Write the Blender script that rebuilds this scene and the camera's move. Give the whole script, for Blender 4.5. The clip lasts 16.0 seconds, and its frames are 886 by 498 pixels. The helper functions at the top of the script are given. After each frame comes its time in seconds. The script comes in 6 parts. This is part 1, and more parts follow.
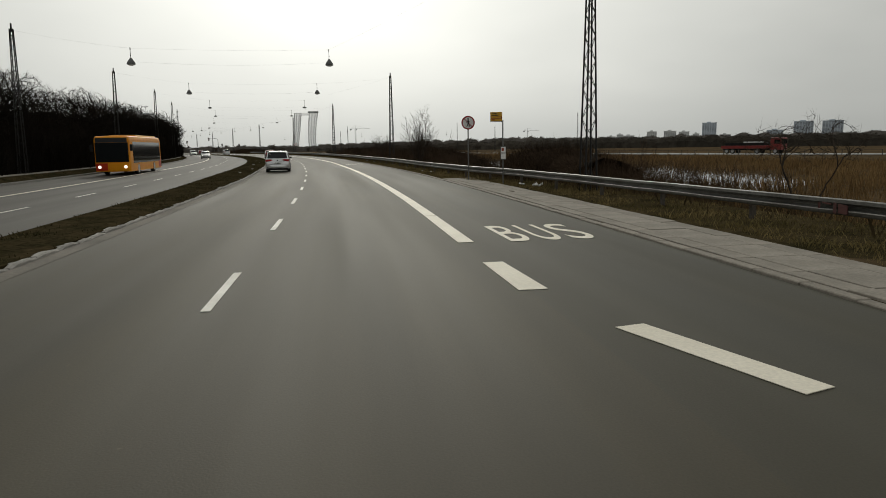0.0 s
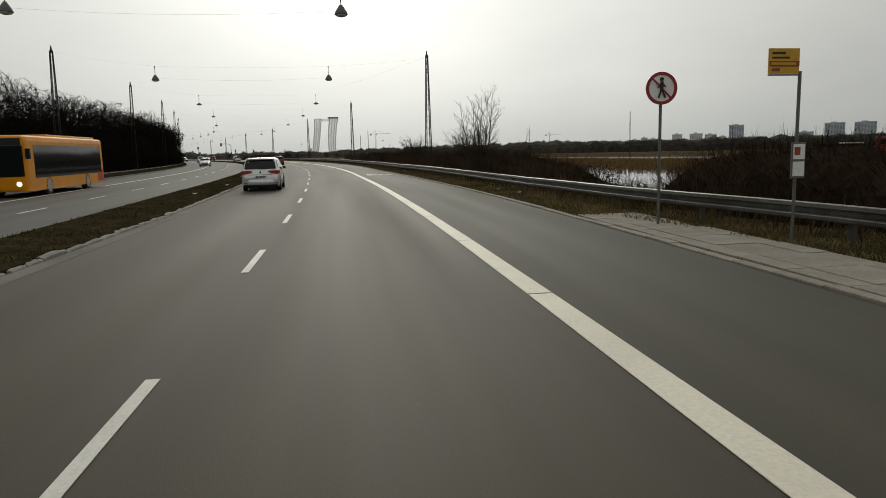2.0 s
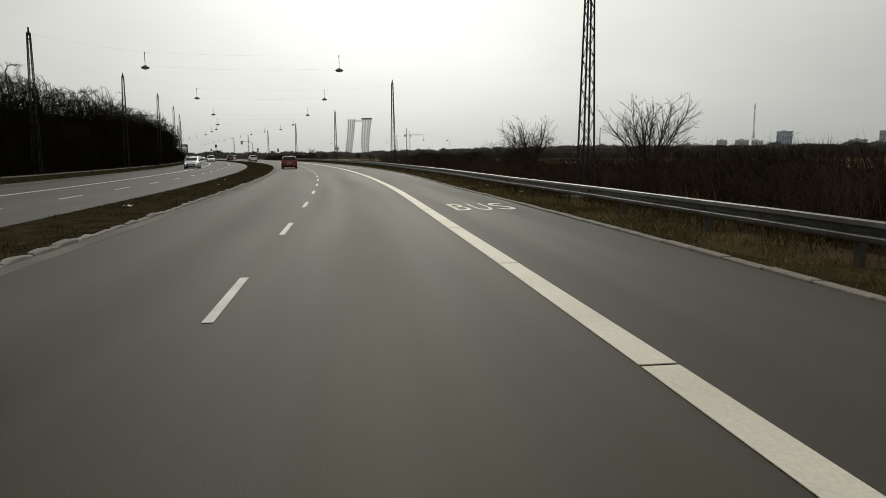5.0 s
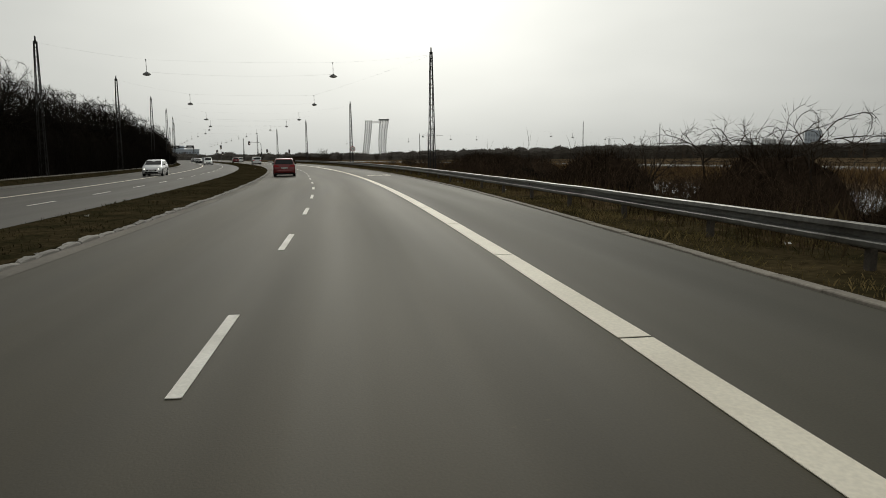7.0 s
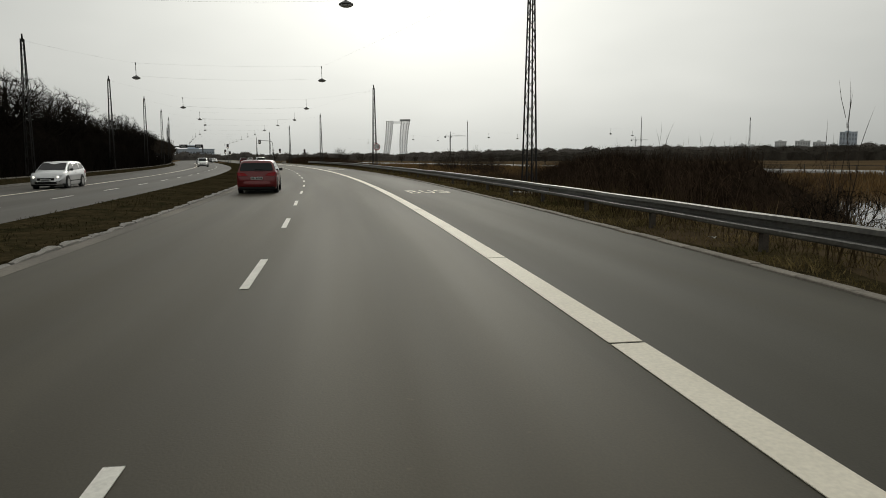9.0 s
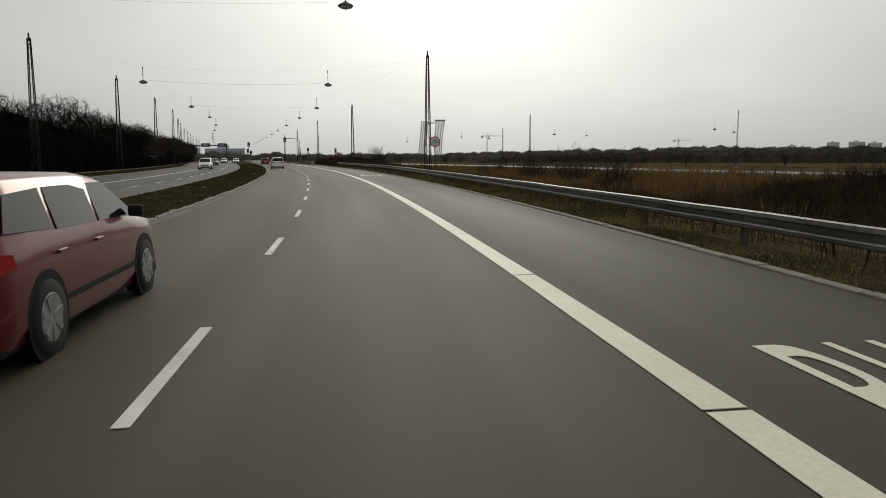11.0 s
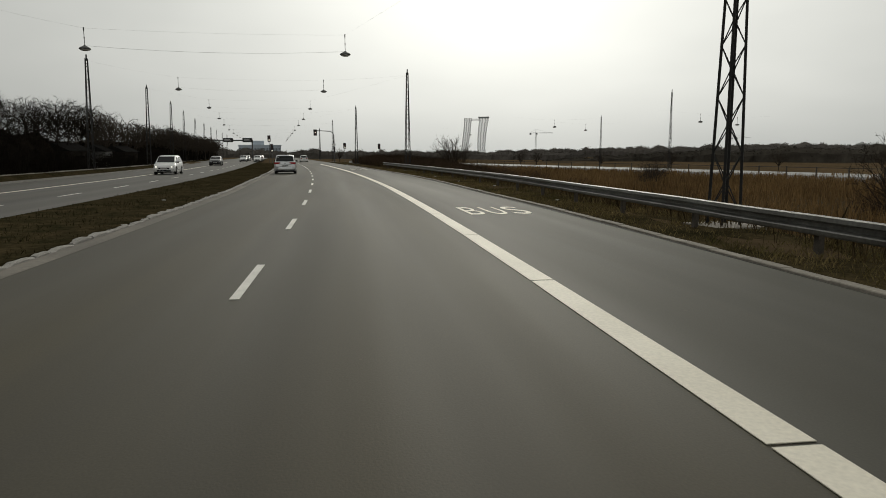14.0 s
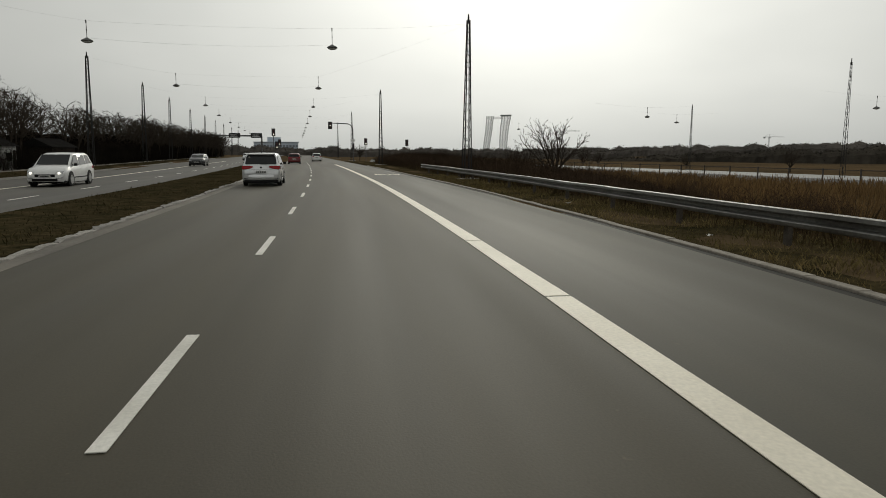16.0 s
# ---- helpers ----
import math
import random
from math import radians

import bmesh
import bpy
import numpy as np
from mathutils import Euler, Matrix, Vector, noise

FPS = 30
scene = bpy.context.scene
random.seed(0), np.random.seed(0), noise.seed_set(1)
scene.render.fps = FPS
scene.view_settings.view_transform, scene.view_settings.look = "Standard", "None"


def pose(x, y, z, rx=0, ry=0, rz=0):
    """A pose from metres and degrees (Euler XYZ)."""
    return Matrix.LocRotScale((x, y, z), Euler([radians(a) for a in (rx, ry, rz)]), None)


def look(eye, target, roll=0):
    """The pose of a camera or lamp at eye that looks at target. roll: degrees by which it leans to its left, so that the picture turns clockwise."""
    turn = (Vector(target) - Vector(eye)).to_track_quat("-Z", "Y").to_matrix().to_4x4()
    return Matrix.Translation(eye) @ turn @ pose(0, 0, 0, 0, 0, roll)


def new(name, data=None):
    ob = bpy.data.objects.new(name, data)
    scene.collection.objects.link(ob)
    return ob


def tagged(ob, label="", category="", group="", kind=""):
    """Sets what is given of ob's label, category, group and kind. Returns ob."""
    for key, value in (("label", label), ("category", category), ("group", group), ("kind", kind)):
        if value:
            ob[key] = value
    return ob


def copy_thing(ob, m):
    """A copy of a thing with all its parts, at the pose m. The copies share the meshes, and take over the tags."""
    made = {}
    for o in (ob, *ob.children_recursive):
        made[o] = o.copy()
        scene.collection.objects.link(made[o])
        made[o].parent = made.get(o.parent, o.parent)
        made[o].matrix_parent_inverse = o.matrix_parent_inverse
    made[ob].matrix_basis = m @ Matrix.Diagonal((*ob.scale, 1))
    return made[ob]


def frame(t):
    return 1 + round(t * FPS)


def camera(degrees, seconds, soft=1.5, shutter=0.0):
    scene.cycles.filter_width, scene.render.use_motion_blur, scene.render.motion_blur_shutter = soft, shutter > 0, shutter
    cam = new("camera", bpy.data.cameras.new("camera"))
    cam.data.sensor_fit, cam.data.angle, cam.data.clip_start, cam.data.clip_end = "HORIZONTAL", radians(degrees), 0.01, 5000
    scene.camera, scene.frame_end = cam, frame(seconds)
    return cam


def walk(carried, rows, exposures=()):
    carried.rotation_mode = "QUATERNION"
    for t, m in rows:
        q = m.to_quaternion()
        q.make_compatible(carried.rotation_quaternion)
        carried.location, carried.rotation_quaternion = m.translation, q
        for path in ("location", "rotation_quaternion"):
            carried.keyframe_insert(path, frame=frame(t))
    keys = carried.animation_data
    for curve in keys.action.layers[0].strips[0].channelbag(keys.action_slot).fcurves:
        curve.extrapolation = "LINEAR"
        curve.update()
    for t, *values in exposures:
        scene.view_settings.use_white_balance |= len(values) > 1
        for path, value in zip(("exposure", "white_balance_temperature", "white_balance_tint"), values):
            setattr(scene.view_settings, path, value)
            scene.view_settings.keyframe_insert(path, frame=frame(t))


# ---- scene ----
cam = camera(66.0, 16.0, soft=0.45, shutter=0.03)

PATH = [
    (0, (-0.688, 10.15, 1.871), (-0.43, 12.111, 1.57), -1.0),
    (0.5, (-0.714, 15.124, 1.826), (-0.458, 17.087, 1.537), -1.4),
    (1, (-0.731, 20.156, 1.778), (-0.494, 22.12, 1.483), -1.1),
    (1.5, (-0.826, 25.274, 1.79), (-0.603, 27.243, 1.514), -0.8),
    (2, (-0.957, 30.583, 1.779), (-0.756, 32.552, 1.493), -1.4),
    (2.5, (-1.14, 35.987, 1.747), (-0.953, 37.959, 1.469), -1.2),
    (3, (-1.304, 41.476, 1.756), (-1.133, 43.448, 1.466), -1.2),
    (3.5, (-1.58, 47.113, 1.696), (-1.422, 49.087, 1.415), -0.9),
    (6, (-3.649, 76.406, 1.638), (-3.563, 78.385, 1.361), -0.5),
    (6.5, (-4.205, 82.662, 1.662), (-4.13, 84.641, 1.38), -0.5),
    (7, (-4.8, 88.902, 1.643), (-4.736, 90.882, 1.369), -0.7),
    (7.5, (-5.465, 95.305, 1.638), (-5.41, 97.285, 1.357), -0.6),
    (8, (-6.098, 101.834, 1.636), (-6.059, 103.814, 1.356), -0.6),
    (8.5, (-6.862, 108.311, 1.637), (-6.84, 110.292, 1.362), -0.6),
    (9, (-7.655, 114.841, 1.638), (-7.649, 116.822, 1.367), -0.5),
    (11.5, (-12.992, 148.396, 1.635), (-13.105, 150.375, 1.366), -0.0),
    (12, (-14.317, 155.255, 1.645), (-14.451, 157.232, 1.373), 0.3),
    (12.5, (-15.719, 161.929, 1.628), (-15.883, 163.904, 1.355), -0.1),
    (13, (-17.226, 168.702, 1.603), (-17.404, 170.675, 1.328), 0.2),
    (13.5, (-18.714, 175.464, 1.66), (-18.905, 177.436, 1.389), 0.1),
    (14, (-20.212, 182.05, 1.642), (-20.422, 184.02, 1.367), -0.2),
    (14.5, (-21.756, 188.527, 1.632), (-21.979, 190.496, 1.359), 0.2),
    (15, (-23.413, 195.071, 1.676), (-23.649, 197.038, 1.404), -0.1),
    (15.5, (-25.074, 201.478, 1.669), (-25.328, 203.443, 1.392), -0.4),
    (16, (-26.763, 207.832, 1.668), (-27.03, 209.794, 1.388), 0.1),
]
walk(cam, [(t, look(eye, target, roll)) for t, eye, target, roll in PATH], [(0, -0.08, 6950, 5), (16, -0.08, 6950, 5)])

# ---- world and light: a bright overcast winter sky ----
SUN_EL, SUN_AZ = radians(24), radians(-1)
world = bpy.data.worlds.new("overcast_sky")
scene.world = world
world.use_nodes = True
wn, wl = world.node_tree.nodes, world.node_tree.links
wn.clear()
w_out = wn.new("ShaderNodeOutputWorld")
w_bg = wn.new("ShaderNodeBackground")
sky = wn.new("ShaderNodeTexSky")
sky.sky_type = "NISHITA"
sky.sun_disc = False
sky.sun_elevation, sky.sun_rotation = SUN_EL, SUN_AZ
sky.dust_density = 6.0
w_sat = wn.new("ShaderNodeHueSaturation")
w_sat.inputs["Saturation"].default_value = 0.06
w_sat.inputs["Value"].default_value = 0.08
w_geo = wn.new("ShaderNodeTexCoord")
w_map = wn.new("ShaderNodeMapping")
w_map.inputs["Scale"].default_value = (1.0, 1.0, 2.6)
w_noise = wn.new("ShaderNodeTexNoise")
w_noise.inputs["Scale"].default_value = 1.6
w_noise.inputs["Detail"].default_value = 4.0
w_noise.inputs["Roughness"].default_value = 0.5
w_ramp = wn.new("ShaderNodeValToRGB")
w_ramp.color_ramp.elements[0].position = 0.30
w_ramp.color_ramp.elements[0].color = (0.535, 0.555, 0.575, 1)
w_ramp.color_ramp.elements[1].position = 0.68
w_ramp.color_ramp.elements[1].color = (0.725, 0.74, 0.76, 1)
w_mix = wn.new("ShaderNodeMix")
w_mix.data_type = "RGBA"
w_mix.inputs["Factor"].default_value = 0.90
wl.new(sky.outputs["Color"], w_sat.inputs["Color"])
wl.new(w_geo.outputs["Generated"], w_map.inputs["Vector"])
wl.new(w_map.outputs["Vector"], w_noise.inputs["Vector"])
wl.new(w_noise.outputs["Fac"], w_ramp.inputs["Fac"])
wl.new(w_sat.outputs["Color"], w_mix.inputs["A"])
wl.new(w_ramp.outputs["Color"], w_mix.inputs["B"])
# the cloud is brighter round the hidden sun
w_dot = wn.new("ShaderNodeVectorMath")
w_dot.operation = "DOT_PRODUCT"
w_dot.inputs[1].default_value = (math.sin(SUN_AZ) * math.cos(SUN_EL), math.cos(SUN_AZ) * math.cos(SUN_EL), math.sin(SUN_EL))
w_glow = wn.new("ShaderNodeMapRange")
w_glow.interpolation_type = "SMOOTHSTEP"
w_glow.inputs["From Min"].default_value, w_glow.inputs["From Max"].default_value = 0.66, 1.0
w_glow.inputs["To Min"].default_value, w_glow.inputs["To Max"].default_value = 0.74, 1.06
w_scale = wn.new("ShaderNodeVectorMath")
w_scale.operation = "SCALE"
wl.new(w_geo.outputs["Generated"], w_dot.inputs[0])
wl.new(w_dot.outputs["Value"], w_glow.inputs["Value"])
wl.new(w_mix.outputs["Result"], w_scale.inputs[0])
wl.new(w_glow.outputs["Result"], w_scale.inputs["Scale"])
wl.new(w_scale.outputs["Vector"], w_bg.inputs["Color"])
w_bg.inputs["Strength"].default_value = 1.0
wl.new(w_bg.outputs["Background"], w_out.inputs["Surface"])

sun = new("sun", bpy.data.lights.new("sun", "SUN"))
sun.data.energy = 0.75
sun.data.angle = radians(25)
sun.data.color = (1.0, 0.97, 0.92)
sun.matrix_world = look((400 * math.sin(SUN_AZ), 400 * math.cos(SUN_AZ), 400 * math.tan(SUN_EL)), (0, 0, 0))


# ---- materials ----
def mat(name, color, rough=0.8, var=0.25, scale=3.0, fine=40.0, bump=0.2, metal=0.0, tint=None, spec=0.5, island=0.0, rand=0.0, emit=0.0, coat=0.0):
    """A surface with broad stains (scale), fine grain (fine), and relief; tint: a second colour in the stains."""
    m = bpy.data.materials.new(name)
    m.use_nodes = True
    n, l = m.node_tree.nodes, m.node_tree.links
    b = n["Principled BSDF"]
    b.inputs["Roughness"].default_value = rough
    b.inputs["Metallic"].default_value = metal
    b.inputs["Specular IOR Level"].default_value = spec
    b.inputs["Coat Weight"].default_value = coat
    tc = n.new("ShaderNodeTexCoord")
    big = n.new("ShaderNodeTexNoise")
    big.inputs["Scale"].default_value = scale
    big.inputs["Detail"].default_value = 5
    small = n.new("ShaderNodeTexNoise")
    small.inputs["Scale"].default_value = fine
    small.inputs["Detail"].default_value = 3
    l.new(tc.outputs["Object"], big.inputs["Vector"])
    l.new(tc.outputs["Object"], small.inputs["Vector"])
    second = tint or tuple(c * (1 - var) for c in color)
    mix = n.new("ShaderNodeMix")
    mix.data_type = "RGBA"
    mix.inputs["A"].default_value = (*color, 1)
    mix.inputs["B"].default_value = (*second, 1)
    ramp = n.new("ShaderNodeMapRange")
    ramp.inputs["From Min"].default_value, ramp.inputs["From Max"].default_value = 0.35, 0.68
    l.new(big.outputs["Fac"], ramp.inputs["Value"])
    l.new(ramp.outputs["Result"], mix.inputs["Factor"])
    grain = n.new("ShaderNodeMapRange")
    grain.inputs["From Min"].default_value, grain.inputs["From Max"].default_value = 0.25, 0.75
    grain.inputs["To Min"].default_value, grain.inputs["To Max"].default_value = 1 - var, 1 + var
    l.new(small.outputs["Fac"], grain.inputs["Value"])
    value = grain.outputs["Result"]
    if island or rand:
        src = n.new("ShaderNodeNewGeometry").outputs["Random Per Island"] if island else n.new("ShaderNodeObjectInfo").outputs["Random"]
        r = n.new("ShaderNodeMapRange")
        k = island or rand
        r.inputs["To Min"].default_value, r.inputs["To Max"].default_value = 1 - k, 1 + k
        l.new(src, r.inputs["Value"])
        mul = n.new("ShaderNodeMath")
        mul.operation = "MULTIPLY"
        l.new(value, mul.inputs[0])
        l.new(r.outputs["Result"], mul.inputs[1])
        value = mul.outputs[0]
    tone = n.new("ShaderNodeVectorMath")
    tone.operation = "SCALE"
    l.new(mix.outputs["Result"], tone.inputs[0])
    l.new(value, tone.inputs["Scale"])
    l.new(tone.outputs["Vector"], b.inputs["Base Color"])
    if bump:
        bp = n.new("ShaderNodeBump")
        bp.inputs["Strength"].default_value = bump
        bp.inputs["Distance"].default_value = 0.02
        l.new(small.outputs["Fac"], bp.inputs["Height"])
        l.new(bp.outputs["Normal"], b.inputs["Normal"])
    if emit:
        b.inputs["Emission Color"].default_value = (*color, 1)
        b.inputs["Emission Strength"].default_value = emit
    return m


def asphalt(name, color, patch, streak=0.16, rough=0.70):
    """Worn asphalt; the UV map holds metres across and along the road, for tyre streaks, repairs and grit."""
    m = bpy.data.materials.new(name)
    m.use_nodes = True
    n, l = m.node_tree.nodes, m.node_tree.links
    b = n["Principled BSDF"]
    b.inputs["Specular IOR Level"].default_value = 0.45
    uv = n.new("ShaderNodeUVMap")

    def layer(sx, sy, detail, lo, hi, a, z):
        mp = n.new("ShaderNodeMapping")
        mp.inputs["Scale"].default_value = (sx, sy, 1)
        t = n.new("ShaderNodeTexNoise")
        t.inputs["Scale"].default_value = 1
        t.inputs["Detail"].default_value = detail
        r = n.new("ShaderNodeMapRange")
        r.inputs["From Min"].default_value, r.inputs["From Max"].default_value = lo, hi
        r.inputs["To Min"].default_value, r.inputs["To Max"].default_value = a, z
        l.new(uv.outputs["UV"], mp.inputs["Vector"])
        l.new(mp.outputs["Vector"], t.inputs["Vector"])
        l.new(t.outputs["Fac"], r.inputs["Value"])
        return t, r.outputs["Result"]

    def times(a, c):
        q = n.new("ShaderNodeMath")
        q.operation = "MULTIPLY"
        l.new(a, q.inputs[0])
        l.new(c, q.inputs[1])
        return q.outputs[0]

    _, streaks = layer(1.1, 0.02, 3, 0.3, 0.7, 1 - streak, 1 + streak)
    _, blotch = layer(0.35, 0.12, 4, 0.3, 0.7, 0.90, 1.10)
    grit, grains = layer(55, 55, 2, 0.25, 0.75, 0.82, 1.18)
    _, chips = layer(9, 9, 2, 0.74, 0.80, 1.0, 1.5)
    value = times(times(streaks, blotch), times(grains, chips))
    _, which = layer(0.6, 0.04, 3, 0.40, 0.62, 0, 1)
    mix = n.new("ShaderNodeMix")
    mix.data_type = "RGBA"
    mix.inputs["A"].default_value = (*color, 1)
    mix.inputs["B"].default_value = (*patch, 1)
    l.new(which, mix.inputs["Factor"])
    tone = n.new("ShaderNodeVectorMath")
    tone.operation = "SCALE"
    l.new(mix.outputs["Result"], tone.inputs[0])
    l.new(value, tone.inputs["Scale"])
    l.new(tone.outputs["Vector"], b.inputs["Base Color"])
    _, gloss = layer(0.8, 0.03, 3, 0.3, 0.7, rough - 0.05, rough + 0.05)
    l.new(gloss, b.inputs["Roughness"])
    bp = n.new("ShaderNodeBump")
    bp.inputs["Strength"].default_value = 0.18
    bp.inputs["Distance"].default_value = 0.006
    l.new(grit.outputs["Fac"], bp.inputs["Height"])
    l.new(bp.outputs["Normal"], b.inputs["Normal"])
    return m


def glassy(name, color, rough=0.06):
    m = bpy.data.materials.new(name)
    m.use_nodes = True
    b = m.node_tree.nodes["Principled BSDF"]
    b.inputs["Base Color"].default_value = (*color, 1)
    b.inputs["Roughness"].default_value = rough
    b.inputs["Specular IOR Level"].default_value = 0.3
    return m


M_ROAD = asphalt("asphalt_lanes", (0.046, 0.0375, 0.019), (0.038, 0.0315, 0.017), 0.14)
M_BUSLANE = asphalt("asphalt_bus_lane", (0.042, 0.036, 0.020), (0.035, 0.031, 0.018), 0.11)
M_OPP = asphalt("asphalt_far_lanes", (0.066, 0.060, 0.049), (0.056, 0.051, 0.042), 0.12)
M_SIDEROAD = asphalt("asphalt_side_road", (0.30, 0.30, 0.29), (0.26, 0.26, 0.255))
M_PAINT = mat("road_paint", (0.82, 0.765, 0.64), 0.6, 0.10, 0.7, 30, 0.15, tint=(0.72, 0.665, 0.55))
M_DASH = mat("road_paint_worn", (0.78, 0.76, 0.70), 0.6, 0.12, 1.5, 35, 0.15, tint=(0.60, 0.58, 0.52))
M_KERB = mat("granite_kerb", (0.30, 0.285, 0.26), 0.85, 0.22, 2.5, 25, 0.4, rand=0.18)
M_CONC = mat("weathered_concrete", (0.285, 0.255, 0.215), 0.9, 0.18, 1.5, 18, 0.3, tint=(0.195, 0.175, 0.146), rand=0.10)
M_GUTTER = mat("gutter_concrete", (0.185, 0.165, 0.138), 0.9, 0.18, 0.35, 12, 0.3, tint=(0.10, 0.090, 0.076))
M_DARKGUTTER = mat("dark_gutter", (0.020, 0.018, 0.014), 0.8, 0.3, 0.8, 12, 0.3, spec=0.2)
M_SOIL = mat("median_soil", (0.055, 0.042, 0.023), 0.95, 0.45, 1.3, 9, 0.8, tint=(0.024, 0.022, 0.011), spec=0.0)
M_VERGE = mat("verge_soil", (0.070, 0.053, 0.028), 0.95, 0.45, 0.7, 7, 0.8, tint=(0.025, 0.022, 0.011), spec=0.0)
M_FIELD = mat("winter_field", (0.115, 0.080, 0.046), 0.95, 0.3, 0.05, 1.5, 0.6, tint=(0.070, 0.053, 0.033), spec=0.0)
M_GRASS = mat("dry_grass", (0.26, 0.195, 0.092), 0.85, 0.2, 0.45, 10, 0, tint=(0.085, 0.074, 0.030), island=0.45, spec=0.0)
M_TURF = mat("median_turf", (0.080, 0.061, 0.030), 0.9, 0.2, 0.5, 10, 0, tint=(0.036, 0.035, 0.015), island=0.45, spec=0.0)
M_WEED = mat("dead_weeds", (0.115, 0.082, 0.044), 0.9, 0.2, 0.5, 10, 0, tint=(0.052, 0.040, 0.022), island=0.45, spec=0.0)
M_REED = mat("dry_reeds", (0.23, 0.148, 0.068), 0.85, 0.2, 0.12, 6, 0, tint=(0.14, 0.088, 0.042), island=0.35, spec=0.0)
M_WATER = mat("pond_water", (0.10, 0.10, 0.095), 0.05, 0.1, 0.5, 3, 0.06, spec=0.6)
M_GALV = mat("galvanised_rail", (0.165, 0.163, 0.152), 0.42, 0.28, 0.9, 14, 0.1, metal=0.45, tint=(0.085, 0.08, 0.07))
M_POST = mat("rusty_post", (0.10, 0.085, 0.07), 0.8, 0.3, 4, 30, 0.2, metal=0.3)
M_MAST = mat("mast_steel", (0.022, 0.021, 0.020), 0.8, 0.25, 1.5, 20, 0.15, metal=0.2)
M_LAMP = mat("lamp_housing", (0.12, 0.12, 0.118), 0.5, 0.15, 4, 20, 0.05, metal=0.4)
M_DIFF = mat("lamp_glass", (0.55, 0.55, 0.53), 0.3, 0.05, 3, 20, 0)
M_WIRE = mat("wire", (0.22, 0.22, 0.22), 0.6, 0.1, 3, 20, 0, metal=0.3)
M_BARK = mat("bare_bark", (0.060, 0.049, 0.038), 0.9, 0.3, 2, 25, 0.3, tint=(0.038, 0.031, 0.025), spec=0.0)
M_TWIG = mat("brown_twigs", (0.086, 0.058, 0.038), 0.9, 0.25, 0.4, 12, 0, tint=(0.042, 0.030, 0.021), island=0.4, spec=0.0)
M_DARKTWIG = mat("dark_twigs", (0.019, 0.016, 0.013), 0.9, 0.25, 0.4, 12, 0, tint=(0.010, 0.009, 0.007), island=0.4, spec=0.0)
# near-black: the shade deep between the hedge's twigs is in the colour
M_CORE = mat("hedge_twigs_with_shade", (0.011, 0.009, 0.007), 0.95, 0.4, 0.5, 5, 1.0, spec=0.0)
# twig brown darkened to carry the shade inside the shrubs
M_CORE2 = mat("shrub_twigs_with_shade", (0.036, 0.025, 0.017), 0.95, 0.4, 0.5, 5, 1.0, spec=0.0)
# distance haze is put into this base colour; the nearer scrub stays darker
M_HAZYWOODS = mat("far_woods", (0.125, 0.113, 0.101), 0.95, 0.3, 0.02, 0.4, 0.5, tint=(0.082, 0.075, 0.068), island=0.3, spec=0.0)
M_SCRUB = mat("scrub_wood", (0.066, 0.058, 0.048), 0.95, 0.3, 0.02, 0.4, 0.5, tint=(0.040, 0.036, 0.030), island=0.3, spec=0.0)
M_POLE = mat("sign_pole", (0.16, 0.16, 0.155), 0.6, 0.15, 3, 25, 0.1, metal=0.5)
M_RED = mat("sign_red", (0.33, 0.020, 0.028), 0.45, 0.12, 3, 20, 0)
M_WHITE = mat("sign_white", (0.82, 0.81, 0.80), 0.45, 0.08, 3, 20, 0)
M_BLACK = mat("sign_black", (0.012, 0.012, 0.012), 0.5, 0.1, 3, 20, 0)
M_YELLOW = mat("stop_yellow", (0.62, 0.33, 0.02), 0.5, 0.1, 3, 20, 0)
M_STOPRED = mat("stop_red", (0.30, 0.05, 0.02), 0.5, 0.1, 3, 20, 0)
M_SIGBOX = mat("signal_black", (0.015, 0.015, 0.016), 0.5, 0.15, 3, 20, 0)
M_SIGLIT = mat("signal_lens", (0.95, 0.9, 0.8), 0.4, 0.02, 3, 20, 0, emit=1.2)
M_SIGRED = mat("signal_lens_dark", (0.10, 0.02, 0.02), 0.3, 0.1, 3, 20, 0)
M_LITTER = mat("paper_litter", (0.70, 0.69, 0.66), 0.7, 0.12, 6, 30, 0.2)
M_TYRE = mat("tyre_rubber", (0.014, 0.014, 0.014), 0.85, 0.2, 8, 60, 0.2)
M_RIM = mat("alloy_rim", (0.42, 0.42, 0.42), 0.35, 0.1, 6, 40, 0, metal=0.8)
M_TRIM = mat("black_trim", (0.010, 0.010, 0.010), 0.7, 0.15, 6, 40, 0.05, spec=0.2)
M_GLASS = glassy("car_glass", (0.012, 0.014, 0.015))
M_TAIL = glassy("tail_light_red", (0.32, 0.010, 0.014), 0.15)
M_HEAD = mat("head_light", (0.9, 0.88, 0.82), 0.2, 0.03, 6, 40, 0, emit=1.3)
M_HEADOFF = glassy("head_light_clear", (0.45, 0.46, 0.47), 0.1)
M_PLATE = mat("plate_white", (0.60, 0.60, 0.58), 0.5, 0.06, 6, 40, 0)


def paint(name, color, metal=0.3, rough=0.32):
    return mat(name, color, rough, 0.06, 1.2, 60, 0.01, metal=metal, coat=0.5, tint=tuple(c * 0.88 for c in color))


